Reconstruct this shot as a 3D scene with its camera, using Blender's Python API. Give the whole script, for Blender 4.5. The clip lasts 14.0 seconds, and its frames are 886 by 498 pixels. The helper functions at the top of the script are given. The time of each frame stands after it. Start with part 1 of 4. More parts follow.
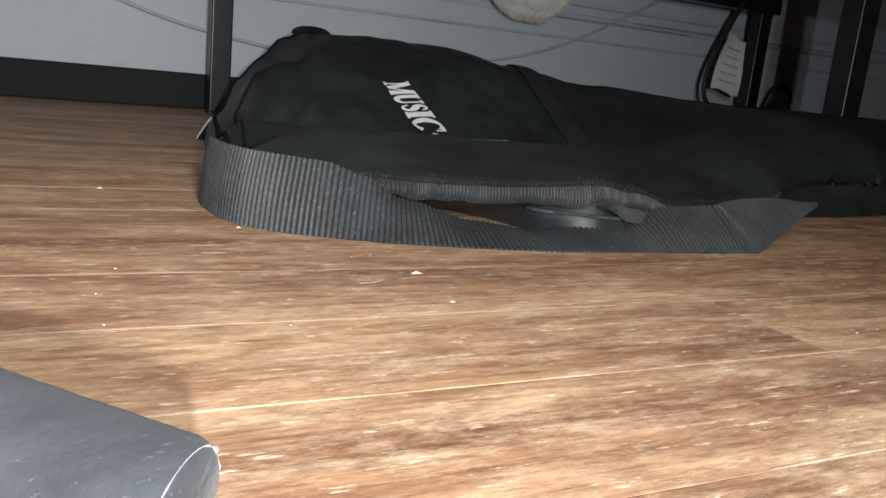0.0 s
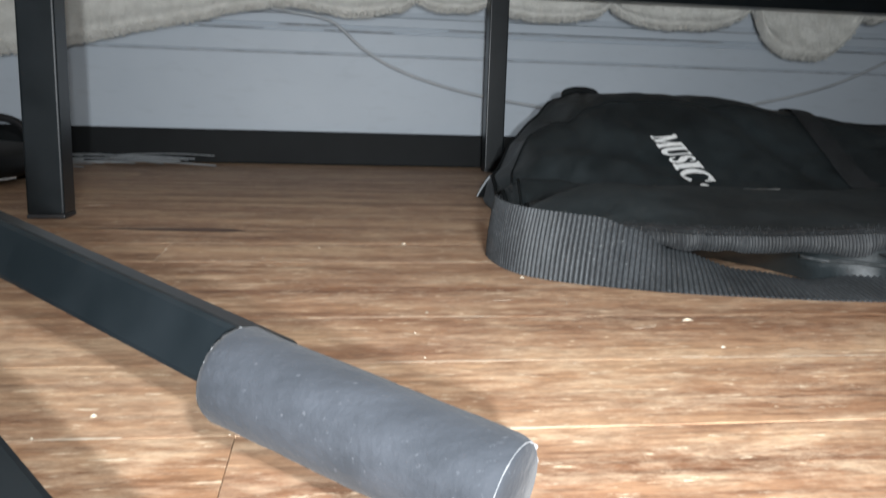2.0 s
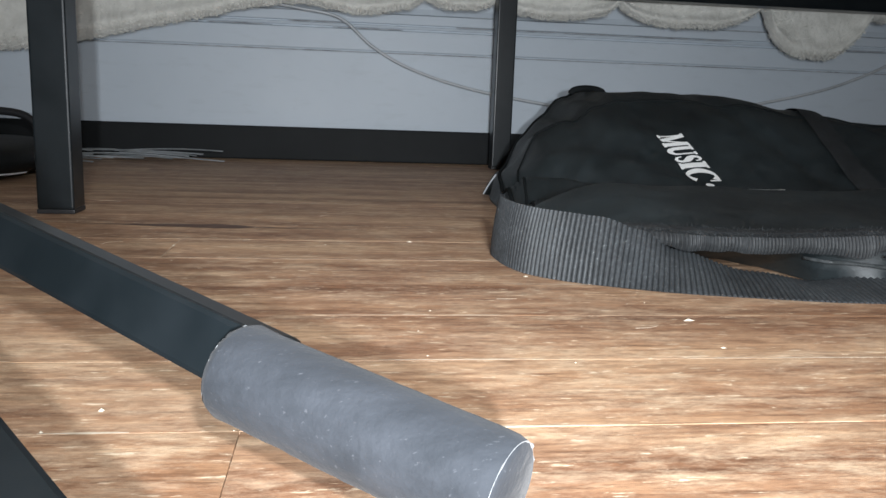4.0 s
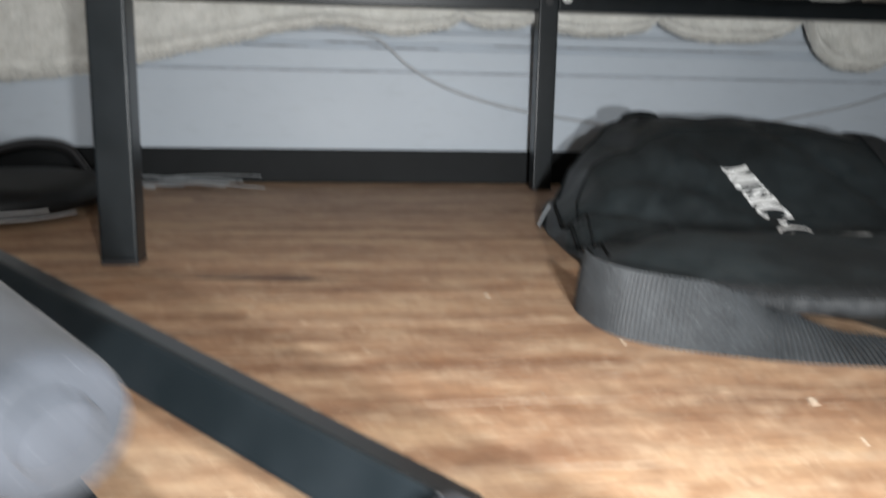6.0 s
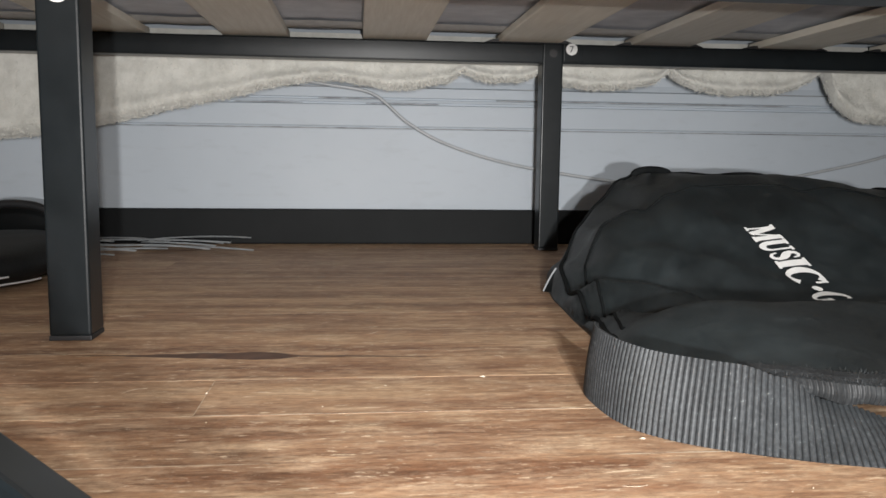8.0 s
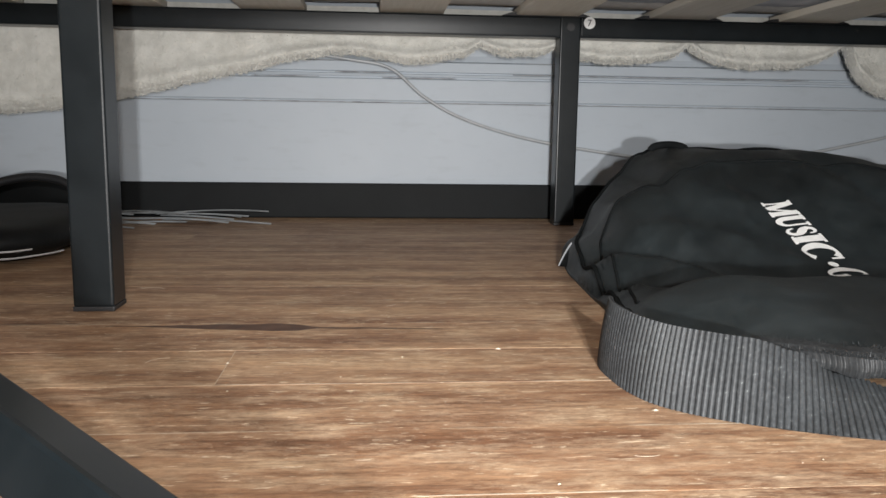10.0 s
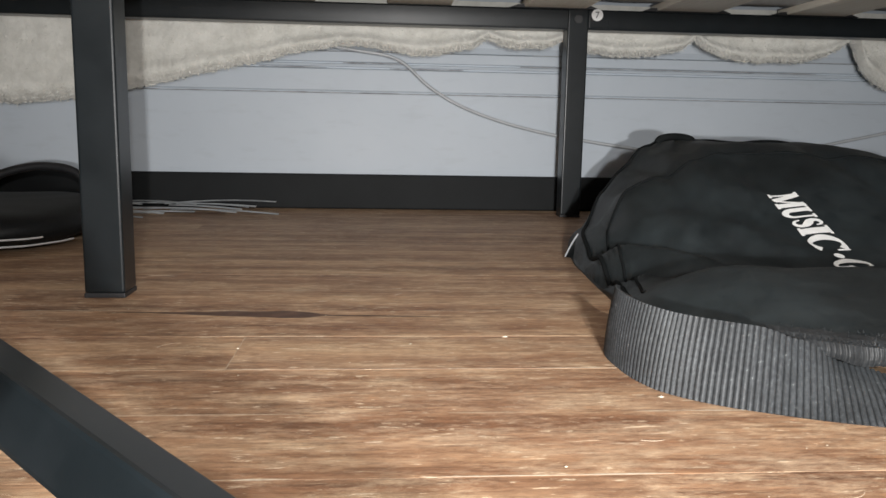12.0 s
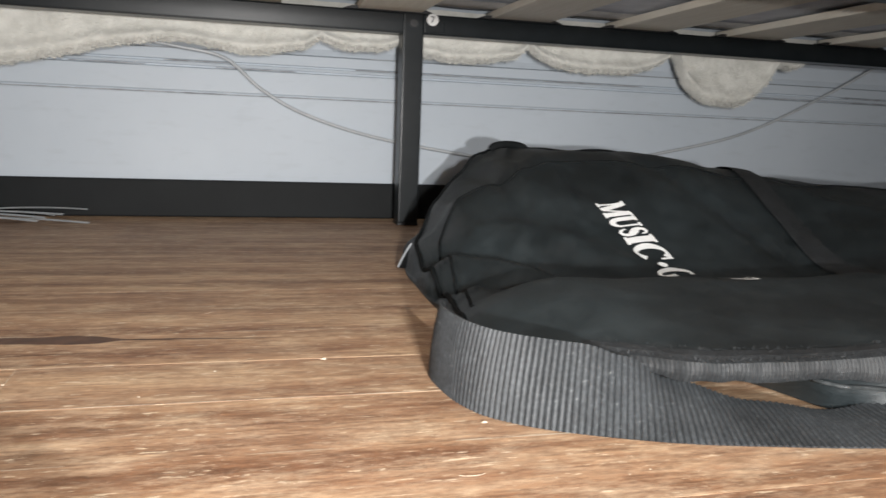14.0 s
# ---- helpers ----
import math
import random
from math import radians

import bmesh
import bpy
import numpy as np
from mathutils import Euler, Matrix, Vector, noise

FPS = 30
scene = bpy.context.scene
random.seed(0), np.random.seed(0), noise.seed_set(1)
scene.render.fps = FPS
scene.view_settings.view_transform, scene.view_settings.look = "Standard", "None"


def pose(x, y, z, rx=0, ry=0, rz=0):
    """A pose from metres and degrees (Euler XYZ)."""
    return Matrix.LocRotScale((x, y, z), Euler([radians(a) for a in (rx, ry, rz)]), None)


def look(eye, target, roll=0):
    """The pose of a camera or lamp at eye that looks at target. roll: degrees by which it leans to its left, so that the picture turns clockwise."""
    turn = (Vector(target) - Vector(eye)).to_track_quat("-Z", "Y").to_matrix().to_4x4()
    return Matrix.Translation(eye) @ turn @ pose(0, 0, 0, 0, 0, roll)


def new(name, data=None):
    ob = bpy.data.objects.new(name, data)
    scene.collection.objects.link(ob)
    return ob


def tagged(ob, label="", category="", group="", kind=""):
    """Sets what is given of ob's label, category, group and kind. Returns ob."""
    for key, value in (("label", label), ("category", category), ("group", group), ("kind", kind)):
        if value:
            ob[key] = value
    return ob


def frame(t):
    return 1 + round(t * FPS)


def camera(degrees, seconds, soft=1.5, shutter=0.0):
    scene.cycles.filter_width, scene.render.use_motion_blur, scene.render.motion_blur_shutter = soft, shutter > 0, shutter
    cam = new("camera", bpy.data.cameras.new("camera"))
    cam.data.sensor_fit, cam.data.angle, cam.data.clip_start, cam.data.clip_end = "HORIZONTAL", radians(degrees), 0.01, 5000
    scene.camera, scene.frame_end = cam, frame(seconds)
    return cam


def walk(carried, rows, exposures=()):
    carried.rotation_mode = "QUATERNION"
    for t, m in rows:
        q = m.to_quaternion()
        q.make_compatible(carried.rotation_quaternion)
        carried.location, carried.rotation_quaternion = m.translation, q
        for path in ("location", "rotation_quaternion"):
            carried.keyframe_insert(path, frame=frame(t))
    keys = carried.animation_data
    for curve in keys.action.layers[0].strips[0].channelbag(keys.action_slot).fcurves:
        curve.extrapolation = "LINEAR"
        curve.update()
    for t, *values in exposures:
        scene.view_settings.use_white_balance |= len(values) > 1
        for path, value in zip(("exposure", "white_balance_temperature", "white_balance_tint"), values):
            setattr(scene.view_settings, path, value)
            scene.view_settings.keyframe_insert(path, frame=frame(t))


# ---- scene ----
cam = camera(57.8, 14.0, shutter=0.5)
PATH = [
    (0, (0.075, -0.178, 0.111), (0.968, 1.56, -0.317), 5.8),
    (0.5, (0.077, -0.174, 0.112), (0.962, 1.555, -0.365), 5.3),
    (1, (0.084, -0.183, 0.13), (0.843, 1.585, -0.416), 2.4),
    (1.5, (0.051, -0.22, 0.121), (0.391, 1.673, -0.428), 0.9),
    (2, (0.051, -0.226, 0.123), (0.325, 1.724, -0.231), 1.7),
    (2.5, (0.049, -0.23, 0.122), (0.316, 1.731, -0.163), 2.3),
    (3, (0.049, -0.233, 0.123), (0.309, 1.725, -0.19), 2.6),
    (5.5, (0.059, -0.226, 0.128), (0.289, 1.719, -0.275), 0.5),
    (5.8, (0.042, -0.218, 0.127), (0.254, 1.728, -0.282), 0.8),
    (6, (-0.005, -0.197, 0.171), (0.227, 1.754, -0.206), 1.1),
    (6.1, (-0.021, -0.194, 0.18), (0.217, 1.768, -0.131), 1.0),
    (6.2, (-0.014, -0.189, 0.19), (0.223, 1.783, -0.045), 0.9),
    (6.5, (0.007, -0.129, 0.216), (0.242, 1.852, 0.067), 0.7),
    (7, (0.035, -0.105, 0.183), (0.264, 1.873, -0.001), -0.3),
    (7.5, (0.027, -0.109, 0.173), (0.243, 1.869, -0.031), -0.4),
    (8, (0.021, -0.111, 0.166), (0.23, 1.864, -0.068), 0.7),
    (10.5, (0.019, -0.12, 0.166), (0.186, 1.85, -0.136), 0.8),
    (11, (0.017, -0.122, 0.166), (0.182, 1.847, -0.142), 0.9),
    (11.5, (0.018, -0.122, 0.166), (0.179, 1.848, -0.146), 1.0),
    (12, (0.017, -0.123, 0.163), (0.175, 1.846, -0.15), 1.1),
    (12.5, (0.017, -0.122, 0.162), (0.173, 1.847, -0.152), 1.3),
    (13, (0.022, -0.106, 0.156), (0.198, 1.862, -0.151), 1.6),
    (13.5, (0.038, -0.085, 0.16), (0.399, 1.86, -0.134), 2.1),
    (14, (0.046, -0.08, 0.162), (0.573, 1.828, -0.126), 2.2),
]
EXPOSURES = [(0, -0.14, 6350, 9), (0.6, -0.16, 6350, 9), (1.0, -0.68, 6550, 9), (1.5, -0.66, 6450, 9), (2.0, 0.02, 6000, 7), (3.0, 0.05, 5950, 7), (5.5, 0.0, 6050, 8), (6.0, 0.40, 6200, 8),
             (6.5, 0.80, 6100, 8), (7.5, 0.52, 6500, 10), (10.5, 0.43, 6500, 10), (12.5, 0.43, 6500, 10), (14.0, 0.70, 6500, 10)]
walk(cam, [(t, look(eye, target, roll)) for t, eye, target, roll in PATH], EXPOSURES)

# ---- light ----
world = bpy.data.worlds.new("room_air")
scene.world = world
world.use_nodes = True
world.node_tree.nodes["Background"].inputs[0].default_value = (0.80, 0.88, 1.0, 1)
world.node_tree.nodes["Background"].inputs[1].default_value = 0.10

# Two fixed stand-ins for one carried phone torch; the second lamp is added.
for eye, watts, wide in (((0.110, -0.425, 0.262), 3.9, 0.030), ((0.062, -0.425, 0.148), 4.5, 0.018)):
    torch_data = bpy.data.lights.new("phone_torch_stand_in", "AREA")
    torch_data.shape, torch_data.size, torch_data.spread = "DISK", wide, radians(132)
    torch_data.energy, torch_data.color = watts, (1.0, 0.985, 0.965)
    torch = new("phone_torch_stand_in", torch_data)
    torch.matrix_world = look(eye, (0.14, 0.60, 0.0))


# ---- materials ----
def mat(name, color, rough=0.6, metal=0.0, spec=0.5):
    m = bpy.data.materials.new(name)
    m.use_nodes = True
    b = m.node_tree.nodes["Principled BSDF"]
    b.inputs["Base Color"].default_value = (*color, 1)
    b.inputs["Roughness"].default_value = rough
    b.inputs["Metallic"].default_value = metal
    b.inputs["Specular IOR Level"].default_value = spec
    return m, m.node_tree.nodes, m.node_tree.links, b


def noise_node(n, l, scale, detail=4.0, stretch=(1, 1, 1), coords="Object", rough=0.55):
    tc = n.new("ShaderNodeTexCoord")
    mp = n.new("ShaderNodeMapping")
    mp.inputs["Scale"].default_value = stretch
    t = n.new("ShaderNodeTexNoise")
    t.inputs["Scale"].default_value = scale
    t.inputs["Detail"].default_value = detail
    t.inputs["Roughness"].default_value = rough
    l.new(tc.outputs[coords], mp.inputs["Vector"])
    l.new(mp.outputs["Vector"], t.inputs["Vector"])
    return t


def ramp(n, l, fac, stops):
    r = n.new("ShaderNodeValToRGB")
    e = r.color_ramp.elements
    while len(e) < len(stops):
        e.new(0.5)
    for k, (p, c) in zip(e, stops):
        k.position = p
        k.color = (*c, 1) if len(c) == 3 else c
    l.new(fac, r.inputs["Fac"])
    return r


def bump(n, l, b, height, strength, dist):
    k = n.new("ShaderNodeBump")
    k.inputs["Strength"].default_value = strength
    k.inputs["Distance"].default_value = dist
    l.new(height, k.inputs["Height"])
    l.new(k.outputs["Normal"], b.inputs["Normal"])


def mix(n, l, fac, a, bb, kind="MIX"):
    m = n.new("ShaderNodeMix")
    m.data_type, m.blend_type = "RGBA", kind
    for sock, v in ((m.inputs[0], fac), (m.inputs[6], a), (m.inputs[7], bb)):
        if isinstance(v, (int, float)):
            sock.default_value = v
        elif isinstance(v, tuple):
            sock.default_value = (*v, 1)
        else:
            l.new(v, sock)
    return m.outputs[2]


def math_node(n, l, op, a, b=0.0):
    m = n.new("ShaderNodeMath")
    m.operation = op
    for sock, v in ((m.inputs[0], a), (m.inputs[1], b)):
        if isinstance(v, (int, float)):
            sock.default_value = v
        else:
            l.new(v, sock)
    return m.outputs[0]


def make_mottled(name, lo, hi, scale, rough=0.6, metal=0.0, bump_s=0.1, bump_d=0.001, fine=400, spec=0.5):
    m, n, l, b = mat(name, lo, rough, metal, spec)
    t = noise_node(n, l, scale)
    l.new(ramp(n, l, t.outputs["Fac"], [(0.3, lo), (0.7, hi)]).outputs[0], b.inputs["Base Color"])
    f = noise_node(n, l, fine, 3)
    bump(n, l, b, f.outputs["Fac"], bump_s, bump_d)
    return m


def make_wood_floor():
    m, n, l, b = mat("worn_floorboard", (0.3, 0.15, 0.07), 0.42)
    oi = n.new("ShaderNodeObjectInfo")
    tc = n.new("ShaderNodeTexCoord")
    off = n.new("ShaderNodeVectorMath")
    off.operation = "MULTIPLY_ADD"
    l.new(oi.outputs["Random"], off.inputs[0])
    off.inputs[1].default_value = (7.3, 3.1, 5.7)
    geo = n.new("ShaderNodeNewGeometry")
    l.new(geo.outputs["Position"], off.inputs[2])

    def grain(scale, stretch, detail, rough=0.6):
        mp = n.new("ShaderNodeMapping")
        mp.inputs["Scale"].default_value = stretch
        l.new(off.outputs[0], mp.inputs["Vector"])
        t = n.new("ShaderNodeTexNoise")
        t.inputs["Scale"].default_value = scale
        t.inputs["Detail"].default_value = detail
        t.inputs["Roughness"].default_value = rough
        l.new(mp.outputs[0], t.inputs["Vector"])
        return t.outputs["Fac"]

    coarse = grain(9, (0.34, 3.0, 1), 9, 0.70)
    fine = grain(85, (0.14, 2.6, 1), 7, 0.78)
    blotch = grain(11, (0.8, 1.6, 1), 4)
    wear = grain(34, (0.50, 1.7, 1), 12, 0.86)
    fleck = grain(210, (0.26, 1.5, 1), 5, 0.70)
    base = ramp(n, l, coarse, [(0.28, (0.22, 0.125, 0.075)), (0.44, (0.350, 0.220, 0.137)), (0.58, (0.465, 0.315, 0.200)), (0.72, (0.62, 0.455, 0.298))]).outputs[0]
    tint = ramp(n, l, oi.outputs["Random"], [(0.0, (0.92, 0.88, 0.85)), (0.5, (1.0, 0.97, 0.95)), (1.0, (1.08, 1.06, 1.0))]).outputs[0]
    base = mix(n, l, 1.0, base, tint, "MULTIPLY")
    dark = ramp(n, l, fine, [(0.36, (0.42, 0.36, 0.33)), (0.52, (1, 1, 1))]).outputs[0]
    base = mix(n, l, 0.75, base, dark, "MULTIPLY")
    band = ramp(n, l, grain(13, (0.10, 1.9, 1), 3, 0.5), [(0.34, (0.70, 0.58, 0.50)), (0.46, (0.97, 0.89, 0.82)), (0.58, (1.18, 1.18, 1.14))]).outputs[0]
    base = mix(n, l, 1.0, base, band, "MULTIPLY")
    pale = ramp(n, l, wear, [(0.47, (0, 0, 0)), (0.62, (1, 1, 1))]).outputs[0]
    base = mix(n, l, math_node(n, l, "MULTIPLY", pale, 0.62), base, (0.74, 0.585, 0.405))
    fl = ramp(n, l, fleck, [(0.615, (0, 0, 0)), (0.645, (1, 1, 1))]).outputs[0]
    base = mix(n, l, math_node(n, l, "MULTIPLY", fl, 0.80), base, (0.86, 0.74, 0.55))
    br = ramp(n, l, blotch, [(0.35, (0.62, 0.52, 0.50)), (0.6, (1, 1, 1))]).outputs[0]
    base = mix(n, l, 0.55, base, br, "MULTIPLY")
    patch = ramp(n, l, grain(17, (0.55, 1.7, 1), 6, 0.62), [(0.50, (0, 0, 0)), (0.66, (1, 1, 1))]).outputs[0]
    base = mix(n, l, math_node(n, l, "MULTIPLY", patch, 0.10), base, (0.70, 0.54, 0.36))
    grit = ramp(n, l, grain(150, (0.42, 1.5, 1), 8, 0.82), [(0.40, (0.74, 0.70, 0.67)), (0.50, (1, 1, 1)), (0.60, (1.16, 1.15, 1.12))]).outputs[0]
    base = mix(n, l, 1.0, base, grit, "MULTIPLY")
    l.new(base, b.inputs["Base Color"])
    l.new(ramp(n, l, wear, [(0.35, (0.46, 0.46, 0.46)), (0.7, (0.72, 0.72, 0.72))]).outputs[0], b.inputs["Roughness"])
    bump(n, l, b, math_node(n, l, "ADD", fine, wear), 0.45, 0.0008)
    return m


def make_slat_wood():
    m, n, l, b = mat("pale_pine", (0.6, 0.48, 0.32), 0.6)
    oi = n.new("ShaderNodeObjectInfo")
    t = noise_node(n, l, 22, 5, (7, 0.5, 2))
    t2 = noise_node(n, l, 90, 4, (6, 0.25, 2))
    c = ramp(n, l, t.outputs["Fac"], [(0.30, (0.78, 0.745, 0.665)), (0.55, (0.84, 0.81, 0.735)), (0.75, (0.89, 0.865, 0.79))]).outputs[0]
    k = ramp(n, l, t2.outputs["Fac"], [(0.4, (0.85, 0.82, 0.78)), (0.6, (1, 1, 1))]).outputs[0]
    c = mix(n, l, 0.22, c, k, "MULTIPLY")
    tint = ramp(n, l, oi.outputs["Random"], [(0, (0.88, 0.87, 0.86)), (1, (1.06, 1.04, 1.0))]).outputs[0]
    l.new(mix(n, l, 1.0, c, tint, "MULTIPLY"), b.inputs["Base Color"])
    bump(n, l, b, t2.outputs["Fac"], 0.15, 0.0005)
    return m


def make_fleece():
    m, n, l, b = mat("cream_fleece", (0.76, 0.71, 0.60), 0.95, 0, 0.1)
    t = noise_node(n, l, 45, 5)
    t2 = noise_node(n, l, 380, 4)
    c = ramp(n, l, t.outputs["Fac"], [(0.3, (0.62, 0.612, 0.565)), (0.65, (0.76, 0.752, 0.705))]).outputs[0]
    l.new(c, b.inputs["Base Color"])
    b.inputs["Sheen Weight"].default_value = 0.3
    bump(n, l, b, t2.outputs["Fac"], 0.55, 0.0013)
    return m


def make_nylon():
    m, n, l, b = mat("black_nylon", (0.012, 0.013, 0.014), 0.5, 0, 0.50)
    weave = noise_node(n, l, 1300, 3)
    dust = noise_node(n, l, 34, 9, (1, 1, 1), "Object", 0.72)
    worn = noise_node(n, l, 7, 3)
    c = ramp(n, l, dust.outputs["Fac"], [(0.30, (0.0085, 0.0122, 0.0138)), (0.75, (0.0195, 0.0262, 0.0290))]).outputs[0]
    k = ramp(n, l, weave.outputs["Fac"], [(0.38, (0.62, 0.62, 0.62)), (0.62, (1.45, 1.45, 1.45))]).outputs[0]
    c = mix(n, l, 1.0, c, k, "MULTIPLY")
    k = ramp(n, l, worn.outputs["Fac"], [(0.36, (0.55, 0.55, 0.55)), (0.64, (1.20, 1.20, 1.20))]).outputs[0]
    l.new(mix(n, l, 1.0, c, k, "MULTIPLY"), b.inputs["Base Color"])
    l.new(ramp(n, l, dust.outputs["Fac"], [(0.3, (0.42,) * 3), (0.7, (0.58,) * 3)]).outputs[0], b.inputs["Roughness"])
    bump(n, l, b, weave.outputs["Fac"], 0.35, 0.0006)
    return m


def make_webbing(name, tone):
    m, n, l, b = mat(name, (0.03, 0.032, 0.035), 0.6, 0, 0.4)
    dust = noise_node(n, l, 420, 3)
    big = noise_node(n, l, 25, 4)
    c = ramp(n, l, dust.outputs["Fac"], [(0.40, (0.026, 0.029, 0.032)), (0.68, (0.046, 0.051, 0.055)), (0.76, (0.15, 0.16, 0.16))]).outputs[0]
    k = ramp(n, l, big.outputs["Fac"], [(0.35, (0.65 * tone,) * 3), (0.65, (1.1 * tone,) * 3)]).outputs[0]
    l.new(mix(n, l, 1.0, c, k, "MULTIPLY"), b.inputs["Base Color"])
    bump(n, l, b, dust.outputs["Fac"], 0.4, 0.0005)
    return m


def make_foam():
    m, n, l, b = mat("grey_foam", (0.06, 0.063, 0.07), 0.85, 0, 0.25)
    t = noise_node(n, l, 260, 5, (1, 1, 1))
    g = noise_node(n, l, 40, 5, (0.4, 2.0, 2.0))
    sp = noise_node(n, l, 520, 3, (0.5, 1.6, 1))
    c = ramp(n, l, g.outputs["Fac"], [(0.3, (0.019, 0.022, 0.027)), (0.7, (0.036, 0.040, 0.048))]).outputs[0]
    s = ramp(n, l, sp.outputs["Fac"], [(0.66, (0, 0, 0)), (0.72, (1, 1, 1))]).outputs[0]
    l.new(mix(n, l, math_node(n, l, "MULTIPLY", s, 0.30), c, (0.14, 0.145, 0.16)), b.inputs["Base Color"])
    b.inputs["Sheen Weight"].default_value = 0.05
    bump(n, l, b, t.outputs["Fac"], 0.7, 0.0009)
    return m


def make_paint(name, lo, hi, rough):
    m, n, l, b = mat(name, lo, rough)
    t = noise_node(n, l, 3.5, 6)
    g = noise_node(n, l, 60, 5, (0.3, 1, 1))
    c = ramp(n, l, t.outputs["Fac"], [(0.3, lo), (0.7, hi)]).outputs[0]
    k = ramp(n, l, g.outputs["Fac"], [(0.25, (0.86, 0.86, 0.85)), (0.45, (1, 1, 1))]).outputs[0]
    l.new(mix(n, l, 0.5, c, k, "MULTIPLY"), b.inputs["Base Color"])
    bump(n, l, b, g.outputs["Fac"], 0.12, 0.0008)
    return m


M_FLOOR = make_wood_floor()
M_SLAT = make_slat_wood()
M_FLEECE = make_fleece()
M_NYLON = make_nylon()
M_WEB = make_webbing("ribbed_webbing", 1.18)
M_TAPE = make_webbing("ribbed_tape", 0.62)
# same webbing, darkened: the shade between the ribs is in the colour
M_WEB_GROOVE_SHADE = make_webbing("webbing_groove_shade", 0.52)
M_FOAM = make_foam()
M_WALL = make_paint("white_wall_paint", (0.66, 0.69, 0.72), (0.72, 0.75, 0.78), 0.55)
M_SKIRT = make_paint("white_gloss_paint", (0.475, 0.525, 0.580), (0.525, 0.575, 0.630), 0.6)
M_GRIME_SHADE = make_mottled("dusty_shaded_groove", (0.17, 0.172, 0.18), (0.42, 0.43, 0.45), 26, 0.9)
M_STEEL = make_mottled("black_powder_coat", (0.0062, 0.0088, 0.0104), (0.011, 0.0142, 0.0165), 30, 0.31, 0, 0.06, 0.0003, 900, 0.40)
M_EDGE = make_mottled("worn_bare_edge", (0.15, 0.155, 0.16), (0.34, 0.35, 0.36), 60, 0.45)
M_MATTRESS = make_mottled("grey_mattress_cloth", (0.56, 0.58, 0.63), (0.68, 0.70, 0.75), 30, 0.9, 0, 0.5, 0.002, 300)
M_WHITE_CLOTH = make_mottled("white_binding_cloth", (0.50, 0.50, 0.49), (0.62, 0.62, 0.61), 60, 0.9)
M_STICKER = make_mottled("white_sticker_paper", (0.80, 0.80, 0.79), (0.85, 0.85, 0.84), 90, 0.5)
M_INK = make_mottled("black_ink", (0.02, 0.02, 0.02), (0.03, 0.03, 0.03), 90, 0.6)
M_LETTER = make_mottled("white_print", (0.74, 0.75, 0.74), (0.84, 0.85, 0.84), 120, 0.55)
M_FILM = make_mottled("dull_clear_film", (0.34, 0.36, 0.37), (0.60, 0.62, 0.63), 40, 0.35)
M_RUBBER = make_mottled("black_rubber", (0.012, 0.012, 0.013), (0.022, 0.022, 0.024), 50, 0.5)
M_PLINTH = make_mottled("black_skirting_strip", (0.0030, 0.0042, 0.0048), (0.0065, 0.0080, 0.0090), 14, 0.65, 0, 0.1, 0.001, 400, 0.25)
M_CLEAR_CABLE = make_mottled("grey_cable_sheath", (0.40, 0.42, 0.44), (0.50, 0.52, 0.54), 30, 0.4)
M_TAG = make_mottled("white_cable_tag", (0.70, 0.71, 0.71), (0.80, 0.81, 0.81), 60, 0.6)
M_SEAM = make_mottled("black_seam_tape", (0.0045, 0.0055, 0.0060), (0.009, 0.0105, 0.0112), 40, 0.85, 0, 0.3, 0.0004, 500, 0.12)
M_ZIP = make_mottled("dark_zip_teeth", (0.03, 0.035, 0.036), (0.07, 0.075, 0.078), 200, 0.35)
M_CEIL = make_paint("white_ceiling_paint", (0.74, 0.74, 0.72), (0.80, 0.80, 0.78), 0.9)
M_CRUMB = make_mottled("pale_crumb", (0.50, 0.42, 0.31), (0.72, 0.64, 0.52), 300, 0.8)
M_STAIN = make_mottled("dark_floor_stain", (0.055, 0.026, 0.016), (0.14, 0.072, 0.042), 60, 0.5)
M_HOLDALL = make_mottled("dark_holdall_cloth", (0.0035, 0.0042, 0.0046), (0.0075, 0.0085, 0.0092), 22, 0.62, 0, 0.4, 0.001, 300, 0.3)
M_TRIM = make_mottled("shiny_trim", (0.55, 0.56, 0.57), (0.70, 0.71, 0.72), 60, 0.3, 0.3)


# ---- mesh helpers ----
def link(name, bm, material, smooth=False):
    me = bpy.data.meshes.new(name)
    bm.normal_update()
    bm.to_mesh(me)
    bm.free()
    me.materials.append(material)
    if smooth:
        me.polygons.foreach_set("use_smooth", [True] * len(me.polygons))
    return new(name, me)


def part(name, bm, material, parent, label="", smooth=False):
    ob = link(name, bm, material, smooth)
    ob.parent = parent
    if label:
        ob["label"] = label
    return ob


def add_box(bm, x0, x1, y0, y1, z0, z1, bev=0.0, segs=2):
    r = bmesh.ops.create_cube(bm, size=1.0)
    vs = r["verts"]
    bmesh.ops.scale(bm, vec=(x1 - x0, y1 - y0, z1 - z0), verts=vs)
    bmesh.ops.translate(bm, vec=((x0 + x1) / 2, (y0 + y1) / 2, (z0 + z1) / 2), verts=vs)
    if bev > 0:
        es = list({e for v in vs for e in v.link_edges})
        bmesh.ops.bevel(bm, geom=es, offset=bev, segments=segs, profile=0.6, affect="EDGES")
    return bm


def box(x0, x1, y0, y1, z0, z1, bev=0.0, segs=2):
    return add_box(bmesh.new(), x0, x1, y0, y1, z0, z1, bev, segs)


